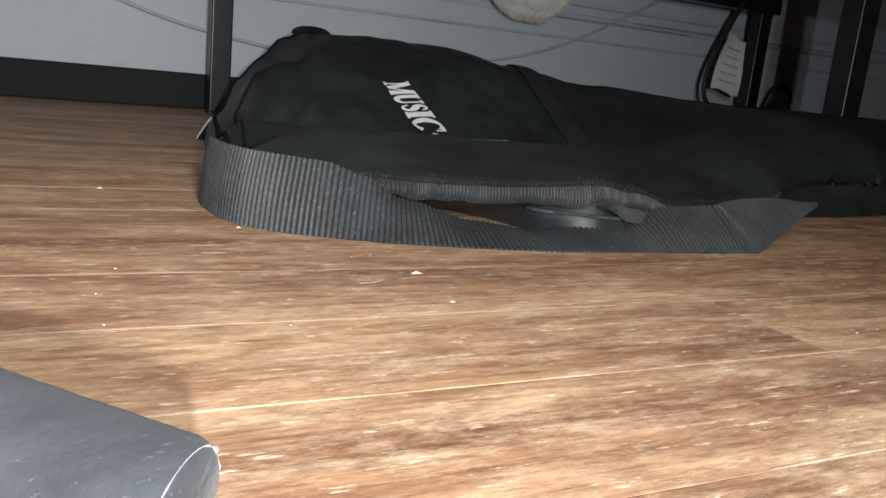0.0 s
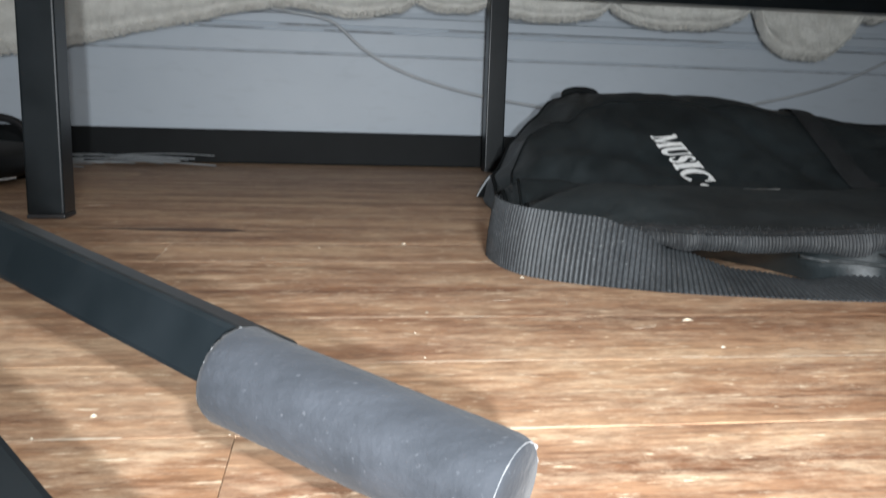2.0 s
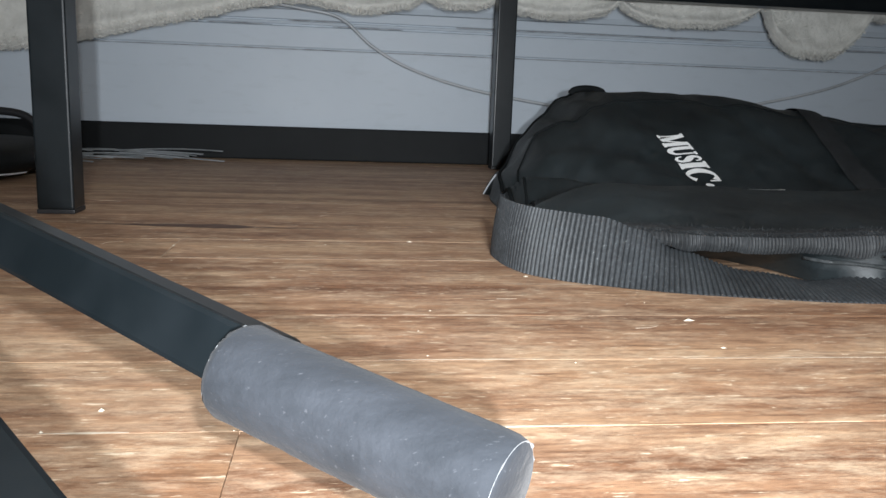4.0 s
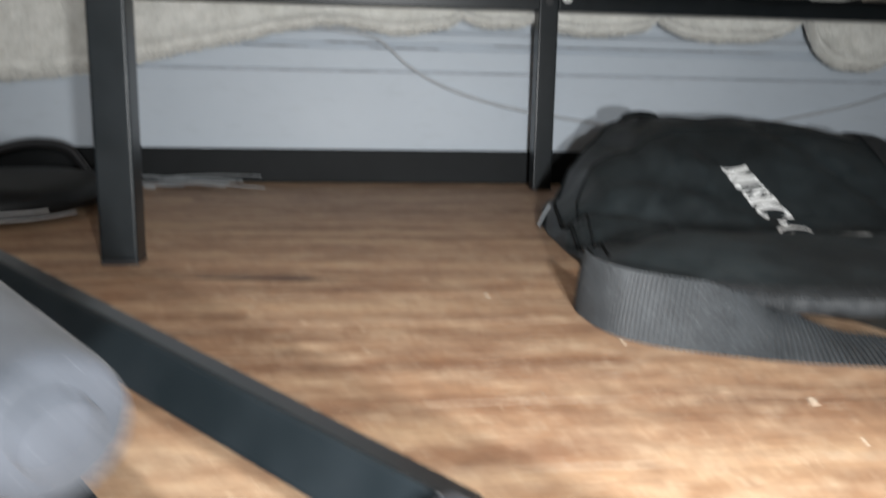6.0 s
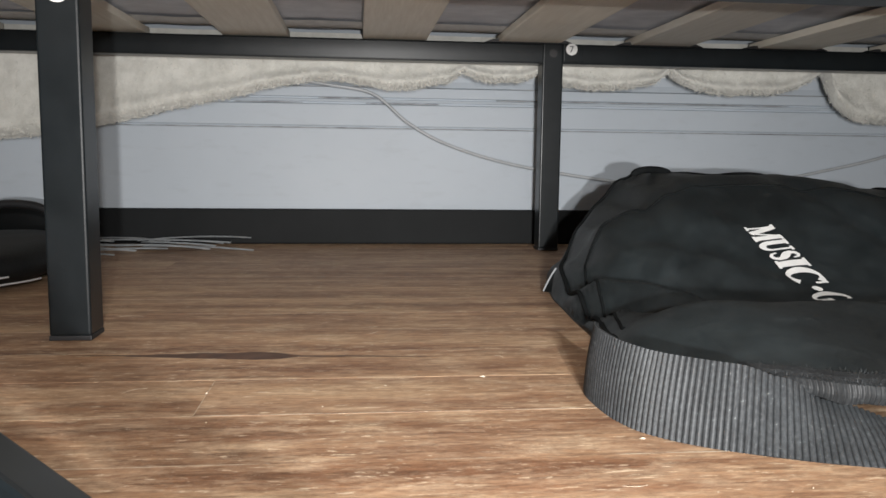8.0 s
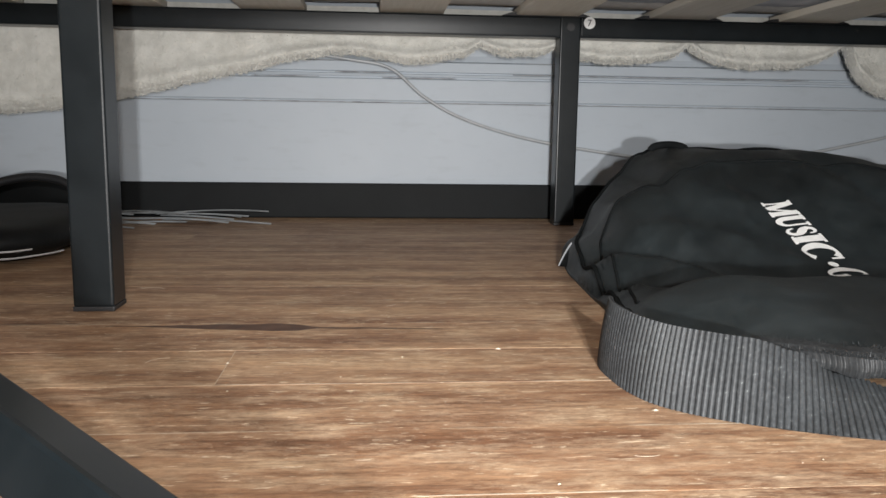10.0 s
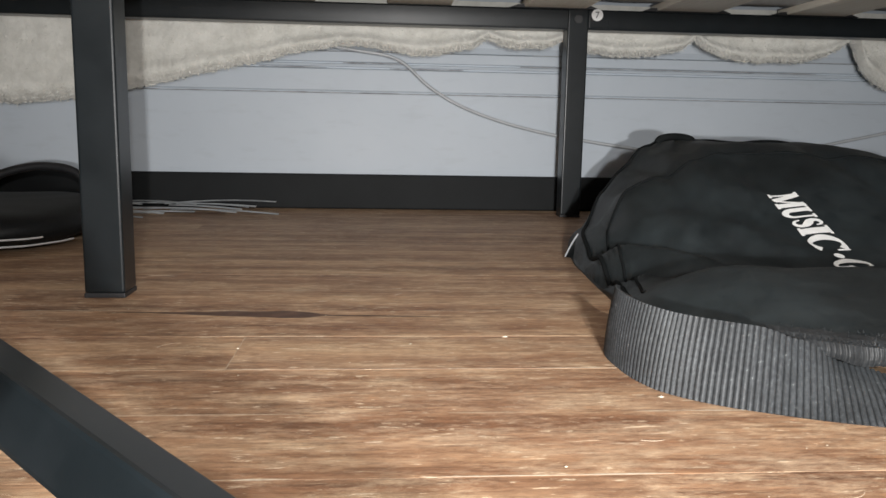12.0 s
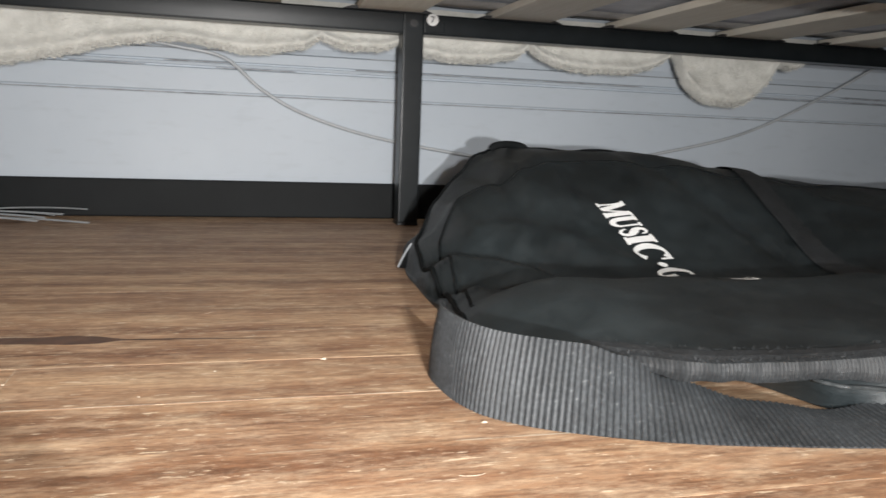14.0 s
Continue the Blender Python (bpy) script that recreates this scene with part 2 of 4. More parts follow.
def tube(points, radius, sides=10, cap=True, flat=1.0):
    """A swept round tube through points; radius a number or one for each point."""
    bm = bmesh.new()
    pts = [Vector(p) for p in points]
    rad = radius if isinstance(radius, (list, tuple)) else [radius] * len(pts)
    rings = []
    up = Vector((0, 0, 1))
    for i, p in enumerate(pts):
        d = (pts[min(i + 1, len(pts) - 1)] - pts[max(i - 1, 0)]).normalized()
        a = d.cross(up)
        if a.length < 1e-4:
            a = d.cross(Vector((0, 1, 0)))
        a.normalize()
        b = a.cross(d).normalized()
        rings.append([bm.verts.new(p + (a * math.cos(q) + b * math.sin(q) * flat) * rad[i]) for q in [2 * math.pi * k / sides for k in range(sides)]])
    for r0, r1 in zip(rings, rings[1:]):
        for k in range(sides):
            bm.faces.new((r0[k], r0[(k + 1) % sides], r1[(k + 1) % sides], r1[k]))
    if cap:
        bm.faces.new(rings[0][::-1])
        bm.faces.new(rings[-1])
    bmesh.ops.recalc_face_normals(bm, faces=bm.faces)
    return bm


def smooth_path(ctrl, steps=8):
    """Catmull-Rom through the control points."""
    p = [Vector(c) for c in ctrl]
    p = [p[0] * 2 - p[1]] + p + [p[-1] * 2 - p[-2]]
    out = []
    for i in range(1, len(p) - 2):
        for k in range(steps):
            t = k / steps
            a, b, c, d = p[i - 1], p[i], p[i + 1], p[i + 2]
            out.append(0.5 * ((2 * b) + (c - a) * t + (2 * a - 5 * b + 4 * c - d) * t * t + (3 * b - a - 3 * c + d) * t ** 3))
    out.append(p[-2])
    return out


def grid_mesh(rows, closed_u=False):
    bm = bmesh.new()
    vs = [[bm.verts.new(p) for p in r] for r in rows]
    for a, b in zip(vs, vs[1:]):
        n = len(a)
        for k in range(n if closed_u else n - 1):
            bm.faces.new((a[k], a[(k + 1) % n], b[(k + 1) % n], b[k]))
    return bm, vs


def text_mesh(body, size, depth=0.0006, shear=0.0, bold=0.0):
    cu = bpy.data.curves.new("lettering", "FONT")
    cu.body, cu.size, cu.extrude, cu.shear, cu.offset = body, size, depth, shear, bold
    ob = bpy.data.objects.new("lettering", cu)
    scene.collection.objects.link(ob)
    dg = bpy.context.evaluated_depsgraph_get()
    me = bpy.data.meshes.new_from_object(ob.evaluated_get(dg))
    bpy.data.objects.remove(ob)
    bm = bmesh.new()
    bm.from_mesh(me)
    return bm


def smoothstep(a, b, x):
    t = max(0.0, min(1.0, (x - a) / (b - a)))
    return t * t * (3 - 2 * t)


# ---- room ----
X0, X1, Y0, YW = -2.2, 3.2, -2.6, 1.385
floor = tagged(link("floor", box(X0 - 0.1, X1 + 0.1, Y0 - 0.1, YW + 0.2, -0.10, -0.012), M_FLOOR), "worn brown varnished timber floor", "floor", kind="structure")


def wall_profile():
    """Tall painted skirting with a stepped moulding, then the plain wall, as (y, z) from the floor up."""
    return [(YW, 0.0), (YW, 0.2105), (YW + 0.004, 0.2125), (YW + 0.004, 0.2145), (YW + 0.001, 0.217), (YW + 0.003, 0.2545), (YW + 0.009, 0.2565), (YW + 0.009, 0.2590),
            (YW + 0.005, 0.2600), (YW + 0.006, 0.2640), (YW + 0.011, 0.2655), (YW + 0.011, 0.2675), (YW + 0.007, 0.269), (YW + 0.009, 0.286), (YW + 0.016, 0.289), (YW + 0.020, 0.30), (YW + 0.020, 2.5), (YW + 0.18, 2.5), (YW + 0.18, 0.0)]


def build_walls():
    bm = bmesh.new()
    prof = wall_profile()
    a = [bm.verts.new((X0, y, z)) for y, z in prof]
    b = [bm.verts.new((X1, y, z)) for y, z in prof]
    for k in range(len(prof)):
        bm.faces.new((a[k], a[(k + 1) % len(prof)], b[(k + 1) % len(prof)], b[k]))
    bm.faces.new(a)
    bm.faces.new(b[::-1])
    bmesh.ops.recalc_face_normals(bm, faces=bm.faces)
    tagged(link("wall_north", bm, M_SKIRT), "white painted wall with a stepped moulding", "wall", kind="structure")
    tagged(link("wall_south", box(X0, X1, Y0 - 0.1, Y0, 0, 2.5), M_WALL), "plain white painted wall", "wall", kind="structure")
    tagged(link("wall_west", box(X0 - 0.1, X0, Y0 - 0.1, YW + 0.18, 0, 2.5), M_WALL), "plain white painted wall", "wall", kind="structure")
    tagged(link("wall_east", box(X1, X1 + 0.1, Y0 - 0.1, YW + 0.18, 0, 2.5), M_WALL), "plain white painted wall", "wall", kind="structure")
    tagged(link("baseboard", box(X0, X1, YW - 0.016, YW - 0.002, 0, 0.064, 0.003), M_PLINTH), "black skirting strip along the white wall", "skirting board", kind="structure")


build_walls()


def build_groove_dirt_and_shade():
    """Grey strips in the grooves of the moulding: ragged broken dirt, and a painted shade line."""
    rng = random.Random(8)
    bm = bmesh.new()
    # the first, unbroken strip puts the lowest step's shadow line into colour
    for z, y, h0, gap in ((0.2122, YW - 0.0006, 0.0010, 0.0), (0.2572, YW + 0.0022, 0.0010, 0.45), (0.2664, YW + 0.0052, 0.0011, 0.40), (0.2875, YW + 0.0085, 0.0008, 0.6)):
        x = -1.2
        while x < 2.2:
            ln = rng.uniform(0.03, 0.22)
            if rng.random() >= gap:
                n = max(2, int(ln / 0.008))
                prev = None
                for i in range(n + 1):
                    h = h0 * rng.uniform(0.5, 1.25) * (0.5 + 0.5 * abs(math.sin(math.pi * i / n)) ** 0.3)
                    q = x + ln * i / n
                    cur = (bm.verts.new((q, y, z - h)), bm.verts.new((q, y, z + h)))
                    if prev:
                        bm.faces.new((prev[0], cur[0], cur[1], prev[1]))
                    prev = cur
            x += ln
    tagged(link("groove_dirt_and_shade", bm, M_GRIME_SHADE), "grey dirt and a painted shade line in the moulding grooves", "dirt", kind="stuff")


build_groove_dirt_and_shade()

# ---- bed ----
BED_X0, BED_X1 = -1.15, 1.66
YA, YB, YC = 0.607, 1.270, -0.080
bed = tagged(new("bed_frame"), "black powder-coated steel bed frame with pale pine slats", "bed")


def bed_leg(x, y, ztop, number=None):
    w = 0.0355
    leg = part("leg", box(x, x + w, y, y + w, 0.004, ztop, 0.0030, 7), M_STEEL, bed)
    part("foot_cap", box(x - 0.0003, x + w + 0.0003, y - 0.0003, y + w + 0.0003, 0.0, 0.0045, 0.001), M_RUBBER, leg, "grey plastic foot cap")
    return leg


def disc(x, y, z, r, thick=0.0006, n=28):
    bm = bmesh.new()
    bmesh.ops.create_cone(bm, cap_ends=True, segments=n, radius1=r, radius2=r, depth=thick)
    bmesh.ops.rotate(bm, cent=(0, 0, 0), matrix=Matrix.Rotation(radians(90), 3, "X"), verts=bm.verts)
    bmesh.ops.translate(bm, vec=(x, y, z), verts=bm.verts)
    return bm


def number_sticker(digit, x, y, z, r, parent, tilt=0.0):
    s = part("number_sticker", disc(x, y - 0.0005, z, r), M_STICKER, parent, "round white sticker with a black number")
    bm = text_mesh(digit, r * 1.55, 0.0002)
    xs = [v.co.x for v in bm.verts]
    ys = [v.co.y for v in bm.verts]
    bmesh.ops.translate(bm, vec=(-(min(xs) + max(xs)) / 2, -(min(ys) + max(ys)) / 2, 0), verts=bm.verts)
    bmesh.ops.rotate(bm, cent=(0, 0, 0), matrix=Matrix.Rotation(radians(tilt), 3, "Z"), verts=bm.verts)
    bmesh.ops.rotate(bm, cent=(0, 0, 0), matrix=Matrix.Rotation(radians(90), 3, "X"), verts=bm.verts)
    bmesh.ops.translate(bm, vec=(x, y - 0.0013, z), verts=bm.verts)
    part("printed_number", bm, M_INK, s)
    return s


def build_bed():
    part("rail", box(BED_X0, BED_X1, YA, YA + 0.038, 0.3135, 0.3535, 0.003), M_STEEL, bed, "black square steel middle rail")
    part("rail", box(BED_X0, BED_X1, YB, YB + 0.036, 0.323, 0.357, 0.003), M_STEEL, bed, "black steel side rail")
    part("rail", box(BED_X0, BED_X1, YC - 0.036, YC, 0.323, 0.357, 0.003), M_STEEL, bed, "black steel side rail")
    for x in (BED_X0, BED_X1 - 0.036):
        part("rail", box(x, x + 0.036, YC, YB, 0.360, 0.390, 0.003), M_STEEL, bed, "black steel end rail")
    la = bed_leg(-0.2475, YA, 0.3135)
    number_sticker("5", -0.2290, YA, 0.299, 0.0110, la, -6)
    bed_leg(1.088, YA + 0.0, 0.3135)
    bed_leg(0.335, YB - 0.003, 0.3570)
    bed_leg(1.600, YB, 0.3235)
    bed_leg(-0.95, YB, 0.3235)
    bed_leg(1.60, YC - 0.036, 0.3235)
    bed_leg(-0.95, YC - 0.036, 0.3235)
    # plates that hold the legs
    part("leg_plate", box(-0.262, -0.197, YA - 0.002, YA + 0.004, 0.3095, 0.3145, 0.001), M_STEEL, bed)
    pl = part("leg_plate", box(0.3715, 0.405, YB - 0.004, YB - 0.0005, 0.326, 0.356, 0.001), M_STEEL, bed)
    part("bolt", disc(0.3525, YB - 0.0035, 0.3400, 0.0068, 0.004, 16), M_RUBBER, pl, "dark bolt head")
    number_sticker("7", 0.3845, YB - 0.0045, 0.3475, 0.0100, pl)
    # slats
    x = -1.1245
    while x < BED_X1 - 0.12:
        part("slat", box(x, x + 0.108, YC - 0.03, YB + 0.032, 0.3582, 0.3702, 0.0022), M_SLAT, bed)
        # holders that carry the slat ends
        bm = bmesh.new()
        prof = [(-0.024, 0.3570), (-0.010, 0.3620), (0.030, 0.3640), (0.078, 0.3640), (0.115, 0.3622), (0.131, 0.3570)]
        a = [bm.verts.new((x + u, YB - 0.003, z)) for u, z in prof]
        b = [bm.verts.new((x + u, YB + 0.030, z)) for u, z in prof]
        for i in range(len(prof)):
            bm.faces.new((a[i], a[(i + 1) % len(prof)], b[(i + 1) % len(prof)], b[i]))
        bm.faces.new(a)
        bm.faces.new(b[::-1])
        bmesh.ops.recalc_face_normals(bm, faces=bm.faces)
        if x > 0.18:
            part("slat_holder", bm, M_RUBBER, bed, "black plastic slat holder")
        else:
            bm.free()
        x += 0.2305


build_bed()


def build_mattress():
    ob = tagged(new("mattress"), "grey cloth mattress lying on pine slats", "mattress")
    rows = []
    nx, ny = 90, 40
    for j in range(ny + 1):
        y = YC - 0.03 + (YB + 0.06 - YC) * j / ny
        r = []
        for i in range(nx + 1):
            x = BED_X0 - 0.02 + (BED_X1 - BED_X0 + 0.02) * i / nx
            r.append((x, y, 0.3765 + 0.003 * noise.noise((x * 9, y * 9, 0))))
        rows.append(r)
    bm, vs = grid_mesh(rows)
    top = bmesh.ops.extrude_face_region(bm, geom=list(bm.faces))
    bmesh.ops.translate(bm, vec=(0, 0, 0.20), verts=[v for v in top["geom"] if isinstance(v, bmesh.types.BMVert)])
    bmesh.ops.recalc_face_normals(bm, faces=bm.faces)
    part("cover", bm, M_MATTRESS, ob)
    bm = bmesh.new()
    rows = []
    for j in range(5):
        r = []
        for i in range(220):
            x = BED_X0 + (BED_X1 - BED_X0) * i / 219
            r.append((x, YB - 0.075 + 0.075 * j / 4 + 0.010 * noise.noise((x * 14, 3, 0)), 0.3725 - 0.003 * math.sin(math.pi * j / 4)))
        rows.append(r)
    bm, vs = grid_mesh(rows)
    part("binding", bm, M_WHITE_CLOTH, ob, "crumpled white cloth edge")


build_mattress()


# ---- fleece blanket hanging behind the bed ----
def fleece_edge(x):
    """Height of the lower edge: a long sweep, then lobes (middle, half width, depth)."""
    z = 0.335
    if x < 0.0:
        z = 0.291 - 0.100 * smoothstep(-0.03, -0.62, x) - 0.012 * smoothstep(-0.05, -0.2, x)
    for c, w, d in ((0.085, 0.135, 0.056), (0.275, 0.085, 0.040), (0.455, 0.135, 0.050), (0.725, 0.150, 0.055), (0.995, 0.112, 0.104), (1.132, 0.046, 0.022)):
        u = abs(x - c) / w
        if u < 1:
            z = min(z, 0.335 - d * (1 - u ** 2.6) ** 0.6)
    return z


def build_fleece():
    nx, nv = 900, 56
    rows = []
    for i in range(nx + 1):
        x = -1.0 + 2.2 * i / nx
        zb = fleece_edge(x) + 0.0050 * noise.noise((x * 17, 1, 0)) + 0.0024 * noise.noise((x * 60, 0, 0)) + 0.0020 * noise.noise((x * 190, 4, 0))
        r = []
        top = 0.372
        front = 1.322 + 0.006 * noise.noise((x * 6, 2, 1))
        back = 1.360
        for v in range(nv):
            q = v / (nv - 1)
            if q < 0.5:
                t = q / 0.5
                z = top + (zb - top) * t
                roll = 0.011 * math.exp(-((t - 0.86) / 0.10) ** 2)
                y = front - roll + 0.009 * noise.noise((x * 11, z * 11, 5)) + 0.0030 * noise.noise((x * 32, z * 32, 2)) + 0.0012 * noise.noise((x * 130, z * 130, 8))
                if t > 0.9:
                    y += (t - 0.9) / 0.1 * 0.014
            else:
                t = (q - 0.5) / 0.5
                z = zb + (top - zb) * t
                y = front + 0.016 + (back - front - 0.016) * min(1, t * 3)
            r.append((x, y, z))
        rows.append(r)
    bm, vs = grid_mesh(rows)
    bmesh.ops.recalc_face_normals(bm, faces=bm.faces)
    ob = link("fleece_blanket", bm, M_FLEECE, True)
    # short pile that softens the surface and the hem
    rng = random.Random(31)
    bm = bmesh.new()
    for k in range(26000):
        r = rows[rng.randrange(len(rows))]
        v = rng.randrange(4, 31) if rng.random() < 0.7 else rng.randrange(24, 31)
        p = Vector(r[v]) + Vector((rng.uniform(-0.0012, 0.0012), 0, rng.uniform(-0.003, 0.003)))
        if p.z < r[nv // 2 - 1][2]:
            p.z = r[nv // 2 - 1][2]
        d = Vector((rng.uniform(-1, 1), -rng.uniform(0.1, 0.8), rng.uniform(-1.2, 0.3))).normalized() * rng.uniform(0.003, 0.0075)
        w = Vector((d.z, 0, -d.x)).normalized() * rng.uniform(0.0004, 0.0009)
        bm.faces.new([bm.verts.new(q) for q in (p - w, p + w, p + d)])
    part("fluff", bm, M_FLEECE, ob, "short fluffy pile")
    tagged(ob, "cream fluffy fleece blanket hanging down behind the bed", "blanket")


build_fleece()


# ---- gig bag ----
def curve_at(pairs, x):
    """Smooth value at x through a few (x, value) pairs."""
    if x <= pairs[0][0]:
        return pairs[0][1]
    for (xa, va), (xb, vb) in zip(pairs, pairs[1:]):
        if x <= xb:
            return va + (vb - va) * smoothstep(xa, xb, x)
    return pairs[-1][1]


NEAR = [(0.19, 0.405), (0.33, 0.310), (0.45, 0.300), (0.60, 0.325), (0.80, 0.392), (1.10, 0.43), (1.75, 0.50)]
FAR = [(0.19, 0.43), (0.236, 0.76), (0.27, 0.92), (0.38, 1.03), (0.60, 1.06), (0.85, 1.02), (1.75, 0.95)]
CREST = [(0.235, 0.026), (0.275, 0.052), (0.305, 0.086), (0.345, 0.101), (0.378, 0.128), (0.405, 0.142), (0.45, 0.145), (0.555, 0.144), (0.66, 0.127), (0.78, 0.113), (0.95, 0.104), (1.75, 0.104)]

EDGE = [(0.19, 0.035), (0.36, 0.037), (0.445, 0.041), (0.475, 0.036), (0.54, 0.022), (0.62, 0.020), (0.80, 0.036)]
UNDER = [(0.19, 0.004), (0.30, 0.085), (0.37, 0.100), (0.390, 0.070), (0.41, 0.015), (0.45, -0.009), (0.60, -0.012), (0.68, 0.004)]
FOLDS = [(0.262, 0.745, 0.345, 0.585, -0.0170, 0.014), (0.250, 0.700, 0.325, 0.575, 0.0090, 0.011), (0.236, 0.665, 0.300, 0.560, -0.0135, 0.011),
         (0.300, 0.800, 0.410, 0.690, 0.0060, 0.022), (0.330, 0.690, 0.420, 0.600, 0.0060, 0.016), (0.52, 0.80, 0.60, 0.62, -0.0050, 0.016), (0.700, 0.74, 0.80, 0.60, 0.0060, 0.018)]


def left_edge(y):
    """Where the rounded end of the bag meets the floor."""
    return 0.2035 + 0.032 * smoothstep(0.45, 0.60, y) + 0.010 * smoothstep(0.60, 0.82, y)


def bag_z(x, y):
    """Height of the slack top cloth of the bag."""
    zc = curve_at(CREST, x)
    h = curve_at(EDGE, x)
    e = curve_at(NEAR, x)
    f = curve_at(FAR, x)
    k = smoothstep(0.58, 0.92, x)
    # slack end: low flap, crease, then the filled back
    if y < 0.46:
        a = h + (0.0545 - h) * math.sin(math.pi / 2 * max(0, min(1, (y - e) / max(0.02, 0.46 - e))))
    elif y < 0.568:
        a = 0.0545 - 0.0185 * smoothstep(0.46, 0.545, y)
    else:
        q = (y - 0.568) / 0.242
        a = 0.036 + (zc - 0.036) * (0.45 * min(1.0, q) + 0.55 * smoothstep(0, 1, q))
    u = max(0.0, min(1.0, (y - e) / 0.16))
    b = h + (zc - h) * math.sqrt(max(0, 1 - (1 - u) ** 2))
    z = a * (1 - k) + b * k
    # far side falls to the floor
    v = max(0.0, min(1.0, (f - y) / 0.07))
    z *= math.sqrt(max(0, 1 - (1 - v) ** 2))
    # rounded left end
    xl = left_edge(y)
    w = max(0.0, min(1.0, (x - xl) / 0.085))
    z *= math.sqrt(max(0.0, 1 - (1 - w) ** 2)) * 0.92 + 0.08 * w
    inside = min(1.0, max(0, (y - e) / 0.03)) * v
    z += inside * (0.0055 * noise.noise((x * 7 + 3, y * 7, 1)) + 0.0042 * noise.noise((x * 15, y * 11, 2)) + 0.0008 * noise.noise((x * 40, y * 34, 7)))
    # drag folds that fan out from the rounded end: (from, to, height, half width)
    for xa, ya, xb, yb, deep, wd in FOLDS:
        dx, dy = xb - xa, yb - ya
        ln = math.hypot(dx, dy)
        k = ((x - xa) * dx + (y - ya) * dy) / (ln * ln)
        if -0.3 < k < 1.3:
            off = ((x - xa) * dy - (y - ya) * dx) / ln
            wide = wd * (1.0 + 0.5 * noise.noise((k * 3, xa * 40, 6)))
            z += inside * deep * smoothstep(-0.3, 0.15, k) * smoothstep(1.3, 0.8, k) * math.exp(-(off / wide) ** 2)
    # sharp slack creases
    cr = 1 - abs(noise.noise((x * 9 + 2 * y, y * 12 - 3 * x, 11)))
    z += inside * 0.0035 * max(0.0, cr - 0.80) / 0.20 * smoothstep(0.46, 0.36, x) * smoothstep(0.50, 0.58, y)
    return max(z, 0.003)


